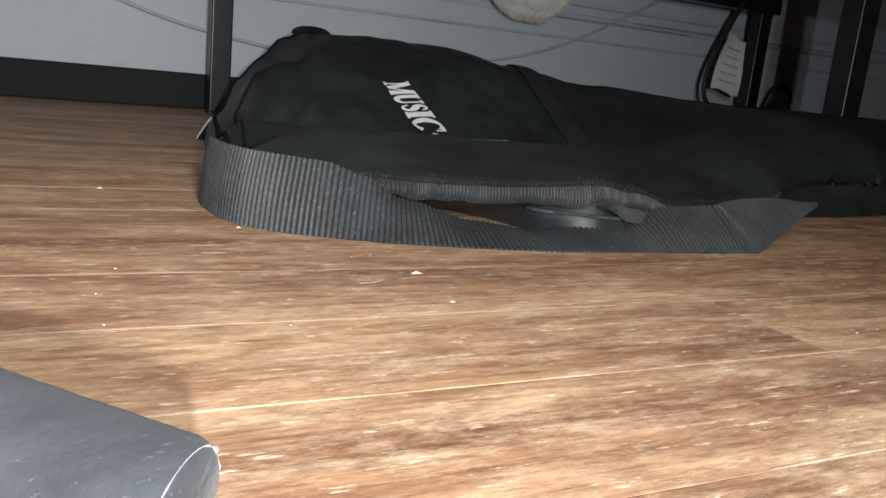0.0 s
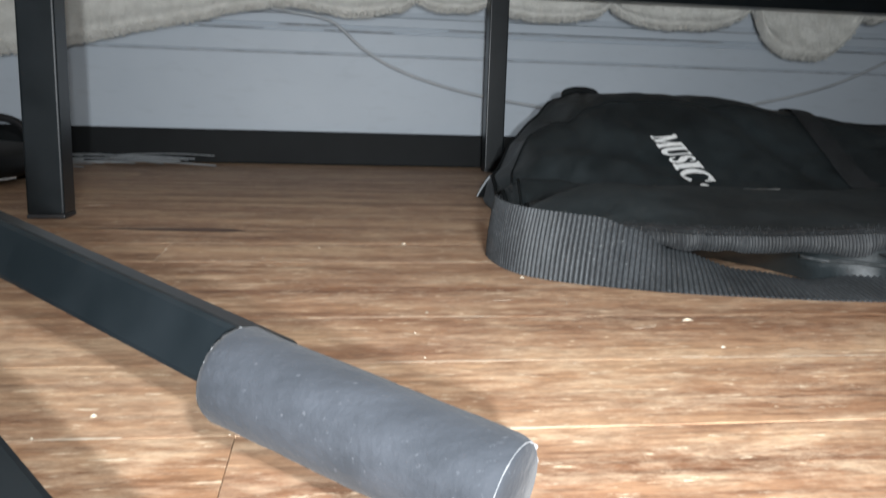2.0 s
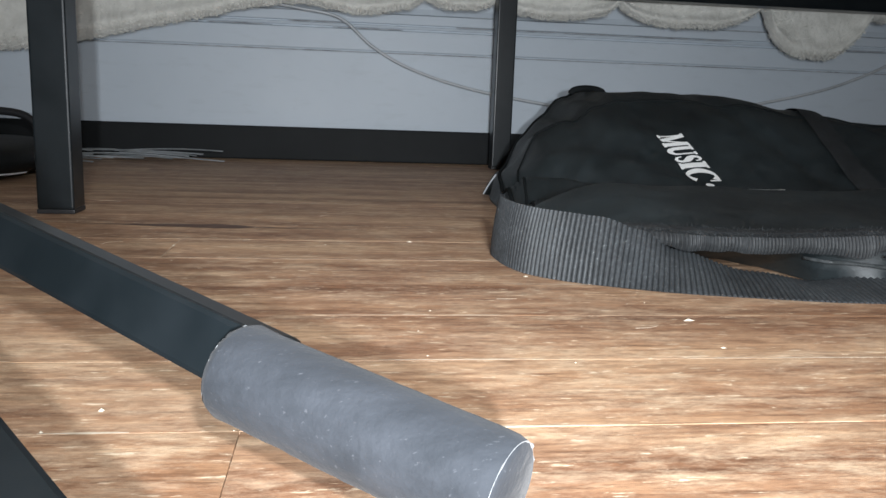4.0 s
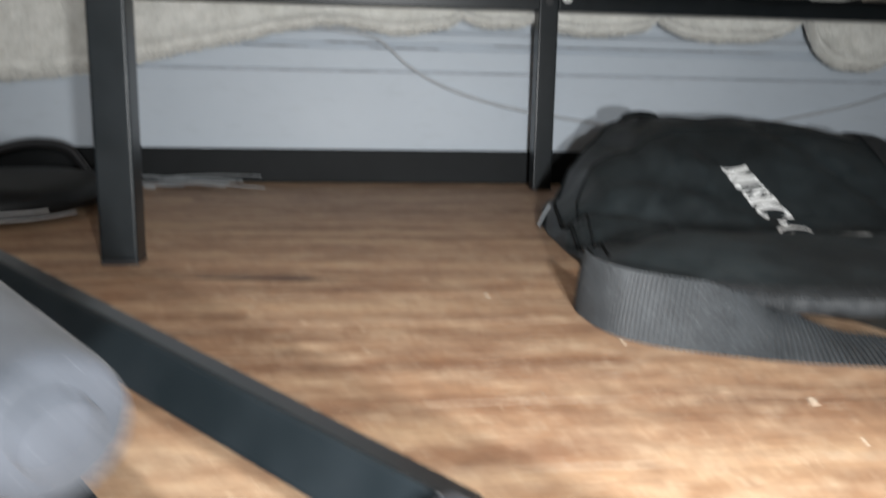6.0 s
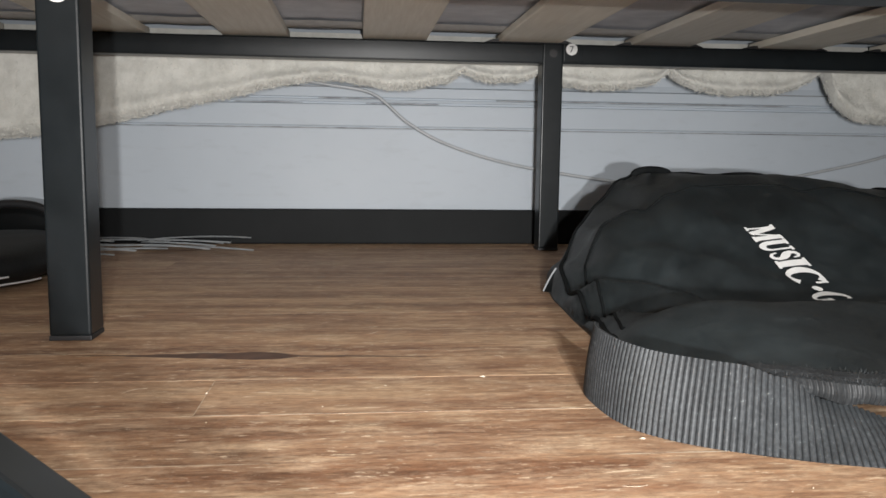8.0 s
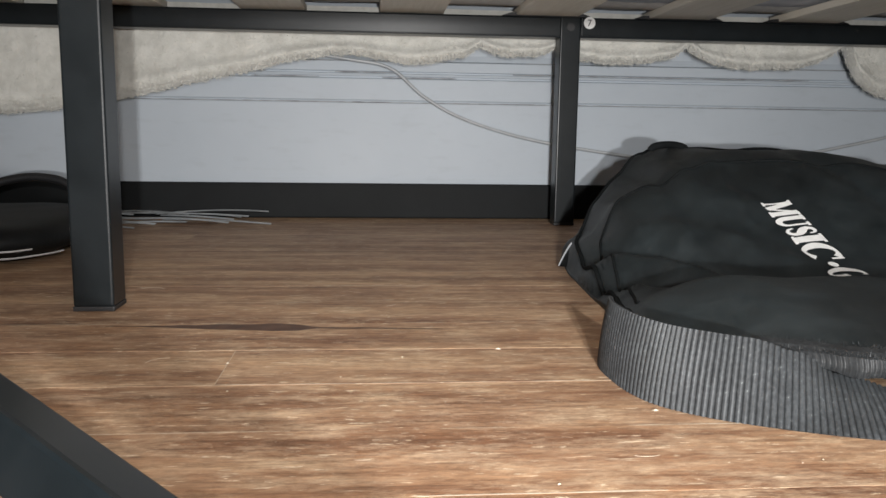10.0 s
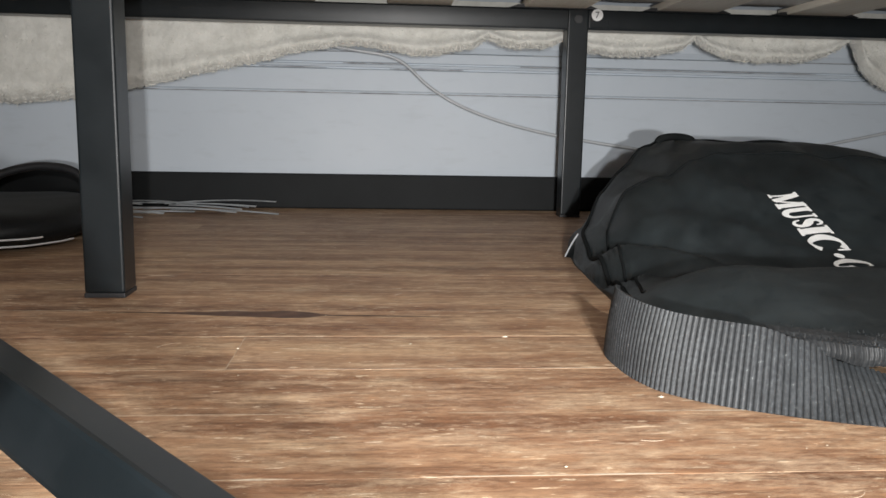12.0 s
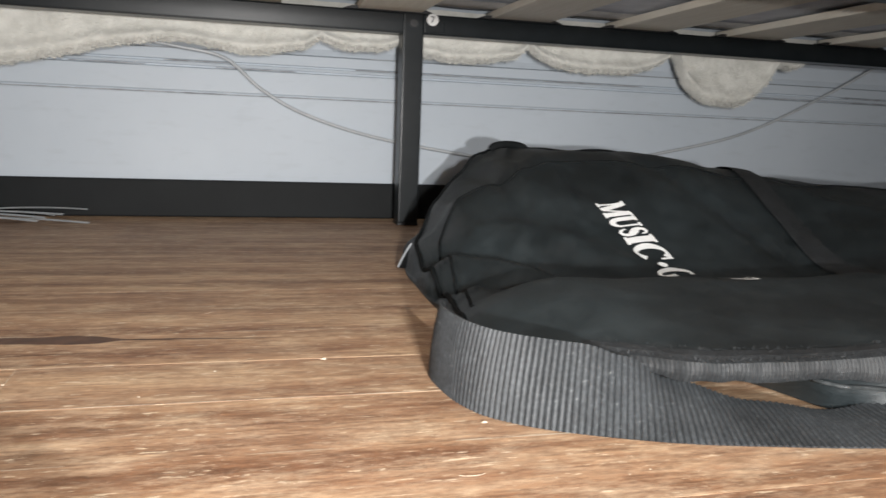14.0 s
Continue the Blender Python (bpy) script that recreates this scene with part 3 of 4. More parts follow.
def build_bag():
    bag = tagged(new("gig_bag"), "black nylon instrument gig bag lying half empty on the floor", "bag")
    nx, ny = 230, 130
    rows = []
    for i in range(nx + 1):
        q = i / nx
        x = 0.2035 + 1.5465 * (0.55 * q + 0.45 * q * q)
        e, f = curve_at(NEAR, x), curve_at(FAR, x)
        r = []
        # underside and near side of the gusset
        over = curve_at(UNDER, x)
        for t in (0.0, 0.12, 0.25, 0.37, 0.5, 0.62, 0.75, 0.88):
            z = bag_z(x, e + 0.001) * t
            r.append((x, e + over * (1 - t) ** 1.4 + 0.0035 * noise.noise((x * 24 + t * 2, t * 5, 9)), z + 0.001))
        for j in range(ny + 1):
            y = e + (f - e) * j / ny
            xa = max(x, left_edge(y))
            r.append((xa, y, bag_z(xa, y)))
        r.append((max(x, left_edge(f)), f, 0.0))
        rows.append(r)
    bm, vs = grid_mesh(rows)
    bmesh.ops.recalc_face_normals(bm, faces=bm.faces)
    body = part("body", bm, M_NYLON, bag, "black nylon cloth", True)

    def on_top(x, y, lift=0.0015):
        return (x, y, bag_z(x, y) + lift)

    # piping round the front panel
    path = smooth_path([(0.232, 0.50, 0), (0.252, 0.58, 0), (0.262, 0.67, 0), (0.270, 0.74, 0), (0.280, 0.776, 0), (0.300, 0.792, 0), (0.34, 0.788, 0), (0.40, 0.776, 0), (0.48, 0.770, 0), (0.56, 0.773, 0), (0.66, 0.775, 0), (0.76, 0.775, 0), (0.95, 0.77, 0), (1.25, 0.78, 0), (1.7, 0.78, 0)], 14)
    part("piping", tube([on_top(p.x, p.y, 0.0002) for p in path], 0.0016, 8), M_SEAM, bag, "black piping round the front panel", True)
    # outer rim piping at the far edge
    path = smooth_path([(0.214, 0.46, 0), (0.243, 0.60, 0), (0.253, 0.74, 0), (0.275, 0.86, 0), (0.36, 0.95, 0), (0.48, 0.975, 0), (0.62, 0.97, 0)], 12)
    part("piping", tube([on_top(p.x, p.y, 0.001) for p in path], 0.0026, 8), M_SEAM, bag, "black piping along the rim", True)
    # flat band sewn over the body
    def band(path, half, lift=0.0015):
        rows = []
        p = smooth_path(path, 14)
        for i, c in enumerate(p):
            d = (p[min(i + 1, len(p) - 1)] - p[max(i - 1, 0)]).normalized()
            nn = Vector((-d.y, d.x, 0))
            rows.append([on_top((c + nn * half * s).x, (c + nn * half * s).y, lift) for s in (-1, -0.5, 0, 0.5, 1)])
        return grid_mesh(rows)[0]

    part("sewn_band", band([(0.70, 0.88, 0), (0.665, 0.76, 0), (0.640, 0.64, 0), (0.625, 0.52, 0)], 0.013, 0.003), M_TAPE, bag, "dusty dark sewn band")
    # wrinkled zip tapes along the near edge
    rows = []
    lo, hi = 0.262, 0.70
    n = int((hi - lo) / 0.00062)
    for i in range(n + 1):
        x = lo + (hi - lo) * i / n
        e = curve_at(NEAR, x)
        fade = smoothstep(lo, lo + 0.05, x) * smoothstep(hi, hi - 0.06, x)
        rib = 0.0005 * math.sin(2 * math.pi * i / 4.0 + 2.2 * noise.noise((x * 60, 8, 1)))
        wav = 0.0050 * noise.noise((x * 20, 4, 3)) + 0.0030 * noise.noise((x * 55, 2, 6))
        hang = (0.0125 + 0.9 * wav) * (0.15 + 0.85 * fade)
        z = bag_z(x, e + 0.004)
        r = [(x, e + 0.012, bag_z(x, e + 0.012) + 0.0012), (x, e + 0.004, z + 0.0016)]
        for k in range(6):
            u = k / 5
            r.append((x, e - 0.003 - wav * u * 0.8 - 0.002 * math.sin(u * 3) + rib, z - 0.001 - hang * u))
        rows.append(r)
    part("zip_tape", grid_mesh(rows)[0], M_TAPE, bag, "ribbed edge tape")
    zp = [(x, curve_at(NEAR, x) + 0.45 * curve_at(UNDER, x) - 0.004, 0.0185 + 0.004 * noise.noise((x * 20, 0, 0)) - 0.02 * (x - 0.42)) for x in [0.398 + 0.0040 * k for k in range(27)]]
    zipper = part("zipper", tube(zp, 0.0013, 8), M_ZIP, bag, "dark coil zip", True)
    bm = bmesh.new()
    for k in range(110):
        q = k / 109 * (len(zp) - 1.001)
        i = int(q)
        p = Vector(zp[i]).lerp(Vector(zp[i + 1]), q - i)
        add_box(bm, p.x - 0.0003, p.x + 0.0003, p.y - 0.0018, p.y + 0.0008, p.z - 0.0008, p.z + 0.0014)
    part("zip_teeth", bm, M_ZIP, zipper, "row of small zip teeth")
    # second strip of tape beside the zip
    rows = []
    for i in range(181):
        x = 0.440 + 0.00062 * i
        y = curve_at(NEAR, x) + 0.5 * curve_at(UNDER, x)
        sag = 0.014 * smoothstep(0.45, 0.54, x) + 0.002 * noise.noise((x * 40, 3, 3))
        fade = smoothstep(0, 40, i) * smoothstep(180, 130, i)
        rows.append([(x, y - 0.004 - 0.006 * k / 4 + 0.0005 * math.sin(math.pi * i / 2), 0.0275 - sag - (0.001 + 0.009 * fade) * k / 4) for k in range(5)])
    part("zip_tape", grid_mesh(rows)[0], M_TAPE, bag, "ribbed edge tape")
    # frayed threads along the edge of the flap
    rng = random.Random(12)
    bm = bmesh.new()
    for k in range(5200):
        x = rng.uniform(0.262, 0.66)
        e = curve_at(NEAR, x)
        y = e + 0.019 * rng.random() ** 1.6 - 0.002
        p = Vector((x, y, bag_z(x, max(y, e + 0.001)) + 0.0005))
        d = Vector((rng.uniform(-1, 1), rng.uniform(-0.9, 0.3), rng.uniform(-0.1, 0.9))).normalized() * rng.uniform(0.001, 0.0036)
        q = Vector((d.y, -d.x, 0)).normalized() * 0.00022
        bm.faces.new([bm.verts.new(v) for v in (p - q, p + q, p + d)])
    tagged(part("frayed_threads", bm, M_WEB, bag, "grey frayed threads"), kind="stuff")
    # corner of the lining that sticks out under the rounded end
    bm, vs = grid_mesh([[(0.243, 0.828, 0.003), (0.250, 0.838, 0.011), (0.258, 0.848, 0.020), (0.268, 0.858, 0.030)], [(0.256, 0.812, 0.004), (0.262, 0.820, 0.015), (0.270, 0.832, 0.026), (0.278, 0.845, 0.036)], [(0.275, 0.790, 0.004), (0.280, 0.800, 0.016), (0.286, 0.815, 0.028), (0.292, 0.835, 0.038)]])
    bmesh.ops.solidify(bm, geom=list(bm.faces), thickness=0.0018)
    tab = part("corner_tab", bm, M_NYLON, bag, "", True)
    part("tab_edge", tube(smooth_path([(0.2430, 0.8275, 0.0040), (0.2495, 0.8370, 0.0118), (0.2575, 0.8470, 0.0208), (0.2640, 0.8535, 0.0275)], 4), 0.0009, 6, True, 1.6), M_CLEAR_CABLE, tab, "pale cloth edge")
    # small loop at the rim
    c = Vector((0.404, 0.915, 0.0))
    lp = []
    for k in range(15):
        a = math.pi * k / 14
        x = c.x - 0.024 * math.cos(a)
        lp.append((x, c.y, bag_z(c.x, c.y) + 0.0085 * math.sin(a) ** 0.8 - 0.004))
    part("hang_loop", tube(lp, 0.0036, 8, True, 1.3), M_SEAM, bag, "black webbing loop", True)
    # printed word in heavy serif capitals, laid on the cloth
    def stroke(bm, pts, cuts=6):
        """A flat ribbon through (x, y, width)."""
        fine = []
        for (xa, ya, wa), (xb, yb, wb) in zip(pts, pts[1:]):
            fine += [(xa + (xb - xa) * k / cuts, ya + (yb - ya) * k / cuts, wa + (wb - wa) * k / cuts) for k in range(cuts)]
        fine.append(pts[-1])
        prev = None
        for i, (x, y, w) in enumerate(fine):
            x0, y0, _ = fine[max(i - 1, 0)]
            x1, y1, _ = fine[min(i + 1, len(fine) - 1)]
            ln = math.hypot(x1 - x0, y1 - y0)
            nx_, ny_ = -(y1 - y0) / ln * w * 0.68, (x1 - x0) / ln * w * 0.68
            cur = [bm.verts.new((x + nx_ * q, y + ny_ * q, 0)) for q in (-1, 0, 1)]
            if prev:
                for k in (0, 1):
                    bm.faces.new((prev[k], prev[k + 1], cur[k + 1], cur[k]))
            prev = cur

    def serif(bm, x0, x1, y):
        stroke(bm, [(x0, y, 0.075), (x1, y, 0.075)], 4)

    def arc(cx, cy, rx, ry, a0, a1, thick, thin, n=16):
        out = []
        for k in range(n + 1):
            a = radians(a0 + (a1 - a0) * k / n)
            out.append((cx + rx * math.cos(a), cy + ry * math.sin(a), thin + (thick - thin) * abs(math.cos(a)) ** 1.3))
        return out

    def word():
        bm = bmesh.new()

        def start():
            return len(bm.verts)

        def shift(n0, dx):
            bm.verts.ensure_lookup_table()
            for v in bm.verts[n0:]:
                v.co.x += dx
        x = 0.0
        n0 = start()  # M
        stroke(bm, [(0.15, 0.02, 0.09), (0.15, 0.98, 0.09)])
        stroke(bm, [(0.20, 0.98, 0.23), (0.56, 0.04, 0.20)])
        stroke(bm, [(0.56, 0.04, 0.08), (0.95, 0.98, 0.08)])
        stroke(bm, [(0.99, 0.02, 0.23), (0.99, 0.98, 0.23)])
        serif(bm, 0.0, 0.32, 0.037), serif(bm, 0.80, 1.20, 0.037), serif(bm, 0.0, 0.22, 0.963), serif(bm, 0.95, 1.20, 0.963)
        shift(n0, x)
        x += 1.22
        n0 = start()  # U
        stroke(bm, [(0.20, 0.98, 0.22), (0.20, 0.34, 0.22)] + [(0.48 - 0.28 * math.cos(q), 0.34 - 0.28 * math.sin(q), 0.22 - 0.13 * q / math.pi) for q in [math.pi * k / 12 for k in range(1, 12)]] + [(0.76, 0.34, 0.09), (0.76, 0.98, 0.09)], 3)
        serif(bm, 0.0, 0.42, 0.963), serif(bm, 0.60, 0.92, 0.963)
        shift(n0, x)
        x += 0.92
        n0 = start()  # S
        stroke(bm, [(0.62, 0.72, 0.07), (0.58, 0.88, 0.08), (0.42, 0.955, 0.09), (0.24, 0.90, 0.13), (0.16, 0.75, 0.17), (0.24, 0.61, 0.21), (0.42, 0.50, 0.23), (0.58, 0.38, 0.20), (0.62, 0.23, 0.16), (0.52, 0.09, 0.12), (0.34, 0.045, 0.09), (0.17, 0.12, 0.08), (0.11, 0.30, 0.07)], 4)
        shift(n0, x)
        x += 0.74
        n0 = start()  # I
        stroke(bm, [(0.22, 0.02, 0.23), (0.22, 0.98, 0.23)])
        serif(bm, 0.0, 0.44, 0.037), serif(bm, 0.0, 0.44, 0.963)
        shift(n0, x)
        x += 0.50
        n0 = start()  # C
        stroke(bm, arc(0.47, 0.5, 0.36, 0.46, 48, 318, 0.23, 0.07, 22), 3)
        stroke(bm, [(0.77, 0.62, 0.05), (0.76, 0.97, 0.07)])
        shift(n0, x)
        x += 0.92
        n0 = start()  # dot
        stroke(bm, [(0.02, 0.45, 0.05), (0.07, 0.45, 0.17), (0.13, 0.45, 0.20), (0.19, 0.45, 0.17), (0.24, 0.45, 0.05)], 3)
        shift(n0, x)
        x += 0.32
        n0 = start()  # first part of a letter that sinks into the fold
        stroke(bm, arc(0.42, 0.5, 0.34, 0.46, 60, 300, 0.20, 0.06, 18), 3)
        stroke(bm, [(0.44, 0.40, 0.08), (0.74, 0.40, 0.08)], 3)
        stroke(bm, [(0.62, 0.40, 0.18), (0.62, 0.10, 0.18)], 3)
        shift(n0, x)
        return bm

    bm = word()
    # the baseline follows the slack cloth, and the letters spread towards the fold
    along = (0.0, 1.2, 2.88, 3.85, 4.43, 4.62, 5.4)
    base_x = (0.4232, 0.4262, 0.4315, 0.4310, 0.4320, 0.4325, 0.4330)
    base_y = (0.6910, 0.6690, 0.6397, 0.6131, 0.5900, 0.5800, 0.5600)
    rise_x = (0.0320, 0.0320, 0.0321, 0.0348, 0.0350, 0.0350, 0.0350)
    rise_y = (0.0036, 0.0036, 0.0037, 0.0005, 0.0, 0.0, 0.0)
    for v in bm.verts:
        u, w = v.co.x, v.co.y
        x = float(np.interp(u, along, base_x) + w * np.interp(u, along, rise_x))
        y = float(np.interp(u, along, base_y) + w * np.interp(u, along, rise_y))
        v.co = (x, y, bag_z(x, y) + 0.0022)
    part("printed_word", bm, M_LETTER, bag, "white serif lettering that reads MUSIC")

    # scraps of further letters that show beyond the fold
    bm = bmesh.new()
    for xa, ya, xb, yb, w in ((0.433, 0.4800, 0.457, 0.4760, 0.0026), (0.457, 0.4760, 0.463, 0.4830, 0.0015), (0.437, 0.4680, 0.461, 0.4650, 0.0022), (0.458, 0.4690, 0.4615, 0.4740, 0.0014)):
        d = Vector((xb - xa, yb - ya, 0))
        nn = Vector((-d.y, d.x, 0)).normalized() * w
        prev = None
        for k in range(7):
            c = Vector((xa, ya, 0)) + d * (k / 6)
            cur = [bm.verts.new(on_top((c + nn * q).x, (c + nn * q).y, 0.0014)) for q in (-1, 1)]
            if prev:
                bm.faces.new((prev[0], prev[1], cur[1], cur[0]))
            prev = cur
    part("print_bars", bm, M_LETTER, bag, "white scraps of print by the fold")

    # shoulder strap of ribbed webbing that stands on its edge
    ctrl = [(0.215, 0.47, 0), (0.192, 0.455, 0), (0.180, 0.425, 0), (0.180, 0.390, 0), (0.185, 0.362, 0), (0.197, 0.338, 0), (0.228, 0.312, 0), (0.283, 0.286, 0), (0.343, 0.270, 0), (0.392, 0.260, 0), (0.45, 0.256, 0), (0.51, 0.252, 0), (0.545, 0.250, 0), (0.570, 0.252, 0.001), (0.615, 0.277, 0.006), (0.670, 0.306, 0.014), (0.730, 0.336, 0.023)]
    raw = smooth_path(ctrl, 40)
    p = [raw[0]]
    acc = 0.0
    for q0, q1 in zip(raw, raw[1:]):
        d = (q1 - q0).length
        while acc + d >= 0.00048:
            q0 = q0.lerp(q1, (0.00048 - acc) / d)
            p.append(q0.copy())
            d = (q1 - q0).length
            acc = 0.0
        acc += d
    rows = []
    for i, c in enumerate(p):
        d = (p[min(i + 2, len(p) - 1)] - p[max(i - 2, 0)]).normalized()
        nn = Vector((-d.y, d.x, 0)).normalized()
        x = c.x
        lean = curve_at([(0.17, 4), (0.197, 12), (0.228, 20), (0.255, 42), (0.283, 63), (0.343, 80), (0.392, 86), (0.45, 78), (0.51, 58), (0.56, 54), (0.62, 62), (0.70, 50)], x)
        up = Vector((0, 0, math.cos(radians(lean)))) + nn * math.sin(radians(lean))
        out = d.cross(up)
        rib = 0.00062 * math.sin(2 * math.pi * i / 8.0)
        tall = 0.050 * (0.45 + 0.55 * smoothstep(10, 110, i)) * (0.06 + 0.94 * smoothstep(0.745, 0.60, x))
        rows.append([c + up * tall * s + out * (rib + 0.0012 * math.sin(math.pi * s)) for s in (0, 0.02, 0.2, 0.4, 0.6, 0.8, 0.98, 1)])
    bm, vs = grid_mesh(rows)
    bmesh.ops.recalc_face_normals(bm, faces=bm.faces)
    # pale worn ribs alternate with grooves whose shade is painted by face
    ob = part("shoulder_strap", bm, M_WEB_GROOVE_SHADE, bag, "wide ribbed black webbing")
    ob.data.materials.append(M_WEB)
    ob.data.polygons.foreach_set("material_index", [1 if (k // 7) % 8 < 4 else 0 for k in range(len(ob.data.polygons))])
    so = ob.modifiers.new("thick", "SOLIDIFY")
    so.thickness, so.offset = 0.0016, 0


build_bag()


# ---- exercise bar with foam grips ----
def foam_tube(a, b, r, seed):
    a, b = Vector(a), Vector(b)
    d = (b - a).normalized()
    s = d.cross(Vector((0, 0, 1))).normalized()
    t = s.cross(d)
    prof = [(0.0, r * 0.84), (0.0004, r * 0.96), (0.003, r * 1.02)] + [(0.01 + ((b - a).length - 0.02) * k / 24, r) for k in range(25)] + [((b - a).length - 0.0045, r * 1.0), ((b - a).length - 0.0012, r * 0.95), ((b - a).length, r * 0.84)]
    rows = []
    for u, rr in prof:
        ring = []
        for k in range(48):
            q = 2 * math.pi * k / 48
            w = rr * (1 + 0.018 * noise.noise((u * 120, k * 0.9, seed)) + 0.012 * noise.noise((u * 400, k * 3.1, seed + 4)))
            if u < 0.003:
                w *= 1 + 0.03 * noise.noise((k * 2.3, 0, seed))
            ring.append(a + d * u + (s * math.cos(q) + t * math.sin(q)) * w)
        rows.append(ring)
    bm, vs = grid_mesh(rows, True)
    bm.faces.new(vs[-1])
    bm.faces.new(vs[0][::-1])
    bmesh.ops.recalc_face_normals(bm, faces=bm.faces)
    return bm, d, s, t


def square_tube(a, b, w, bev=0.0025, up=(0, 0, 1)):
    a, b = Vector(a), Vector(b)
    d = (b - a).normalized()
    s = d.cross(Vector(up)).normalized()
    t = s.cross(d)
    bm = box(-w / 2, w / 2, -w / 2, w / 2, 0, (b - a).length, bev)
    m = Matrix((s, t, d)).transposed().to_4x4()
    bmesh.ops.transform(bm, matrix=Matrix.Translation(a) @ m, verts=bm.verts)
    return bm


def build_grips():
    rig = tagged(new("exercise_bar"), "black steel exercise bar with scuffed grey foam grips", "exercise equipment")
    fa, fb = Vector((0.0195, 0.0246, 0.0372)), Vector((0.0990, -0.0352, 0.0222))
    bm, d, s, t = foam_tube(fa, fb, 0.0160, 1)
    g = part("foam_grip", bm, M_FOAM, rig, "scuffed grey foam grip", True)
    # worn pale rim at the end of the grip
    ring = [fb - d * 0.0010 + (s * math.cos(q) + t * math.sin(q)) * 0.0148 for q in [2 * math.pi * k / 40 for k in range(41)]]
    part("worn_rim", tube(ring, [0.00015 + 0.0016 * max(0.0, noise.noise((k * 1.7, 2, 0))) for k in range(41)], 6, False), M_EDGE, g, "pale worn rim")
    ring = [fa + d * 0.0006 + (s * math.cos(q) + t * math.sin(q)) * 0.0152 for q in [2 * math.pi * k / 60 for k in range(61)]]
    part("worn_rim", tube(ring, [0.00012 + 0.0006 * max(0.0, noise.noise((k * 0.53, 7, 0))) for k in range(61)], 6, False), M_EDGE, g, "pale frayed rim")
    part("bar", square_tube((0.0300, 0.0329, 0.0348), (-0.2670, 0.3090, 0.0872), 0.0228, 0.0022, (0.32, 0.17, 0.93)), M_STEEL, rig, "black steel bar")
    # higher arm with its own grip
    ga, gb = Vector((-0.147, 0.062, 0.117)), Vector((-0.063, -0.040, 0.1035))
    bm, d, s, t = foam_tube(ga, gb, 0.0165, 5)
    g = part("foam_grip", bm, M_FOAM, rig, "scuffed grey foam grip", True)
    bm = tube([gb - d * 0.002, gb + d * 0.0010, gb + d * 0.0022, gb + d * 0.0026], [0.0090, 0.0090, 0.0078, 0.006], 32)
    part("end_cap", bm, M_FOAM, g, "grey plastic end cap", True)
    part("bar", square_tube(ga + d * 0.02, (-0.285, 0.230, 0.122), 0.0225), M_STEEL, rig, "black steel bar")
    # lower bar near the floor
    part("bar", square_tube((0.006, -0.088, 0.0185), (-0.225, 0.250, 0.0185), 0.0225), M_STEEL, rig, "black steel bar")
    part("post", square_tube((-0.285, 0.268, 0.006), (-0.285, 0.268, 0.125), 0.0225), M_STEEL, rig, "black steel post")
    part("cross_bar", square_tube((-0.285, 0.272, 0.118), (-0.285, 0.215, 0.122), 0.0225), M_STEEL, rig, "black steel bar")
    part("foot", box(-0.33, -0.22, 0.235, 0.30, 0.0, 0.010, 0.003), M_RUBBER, rig, "black rubber foot")


build_grips()


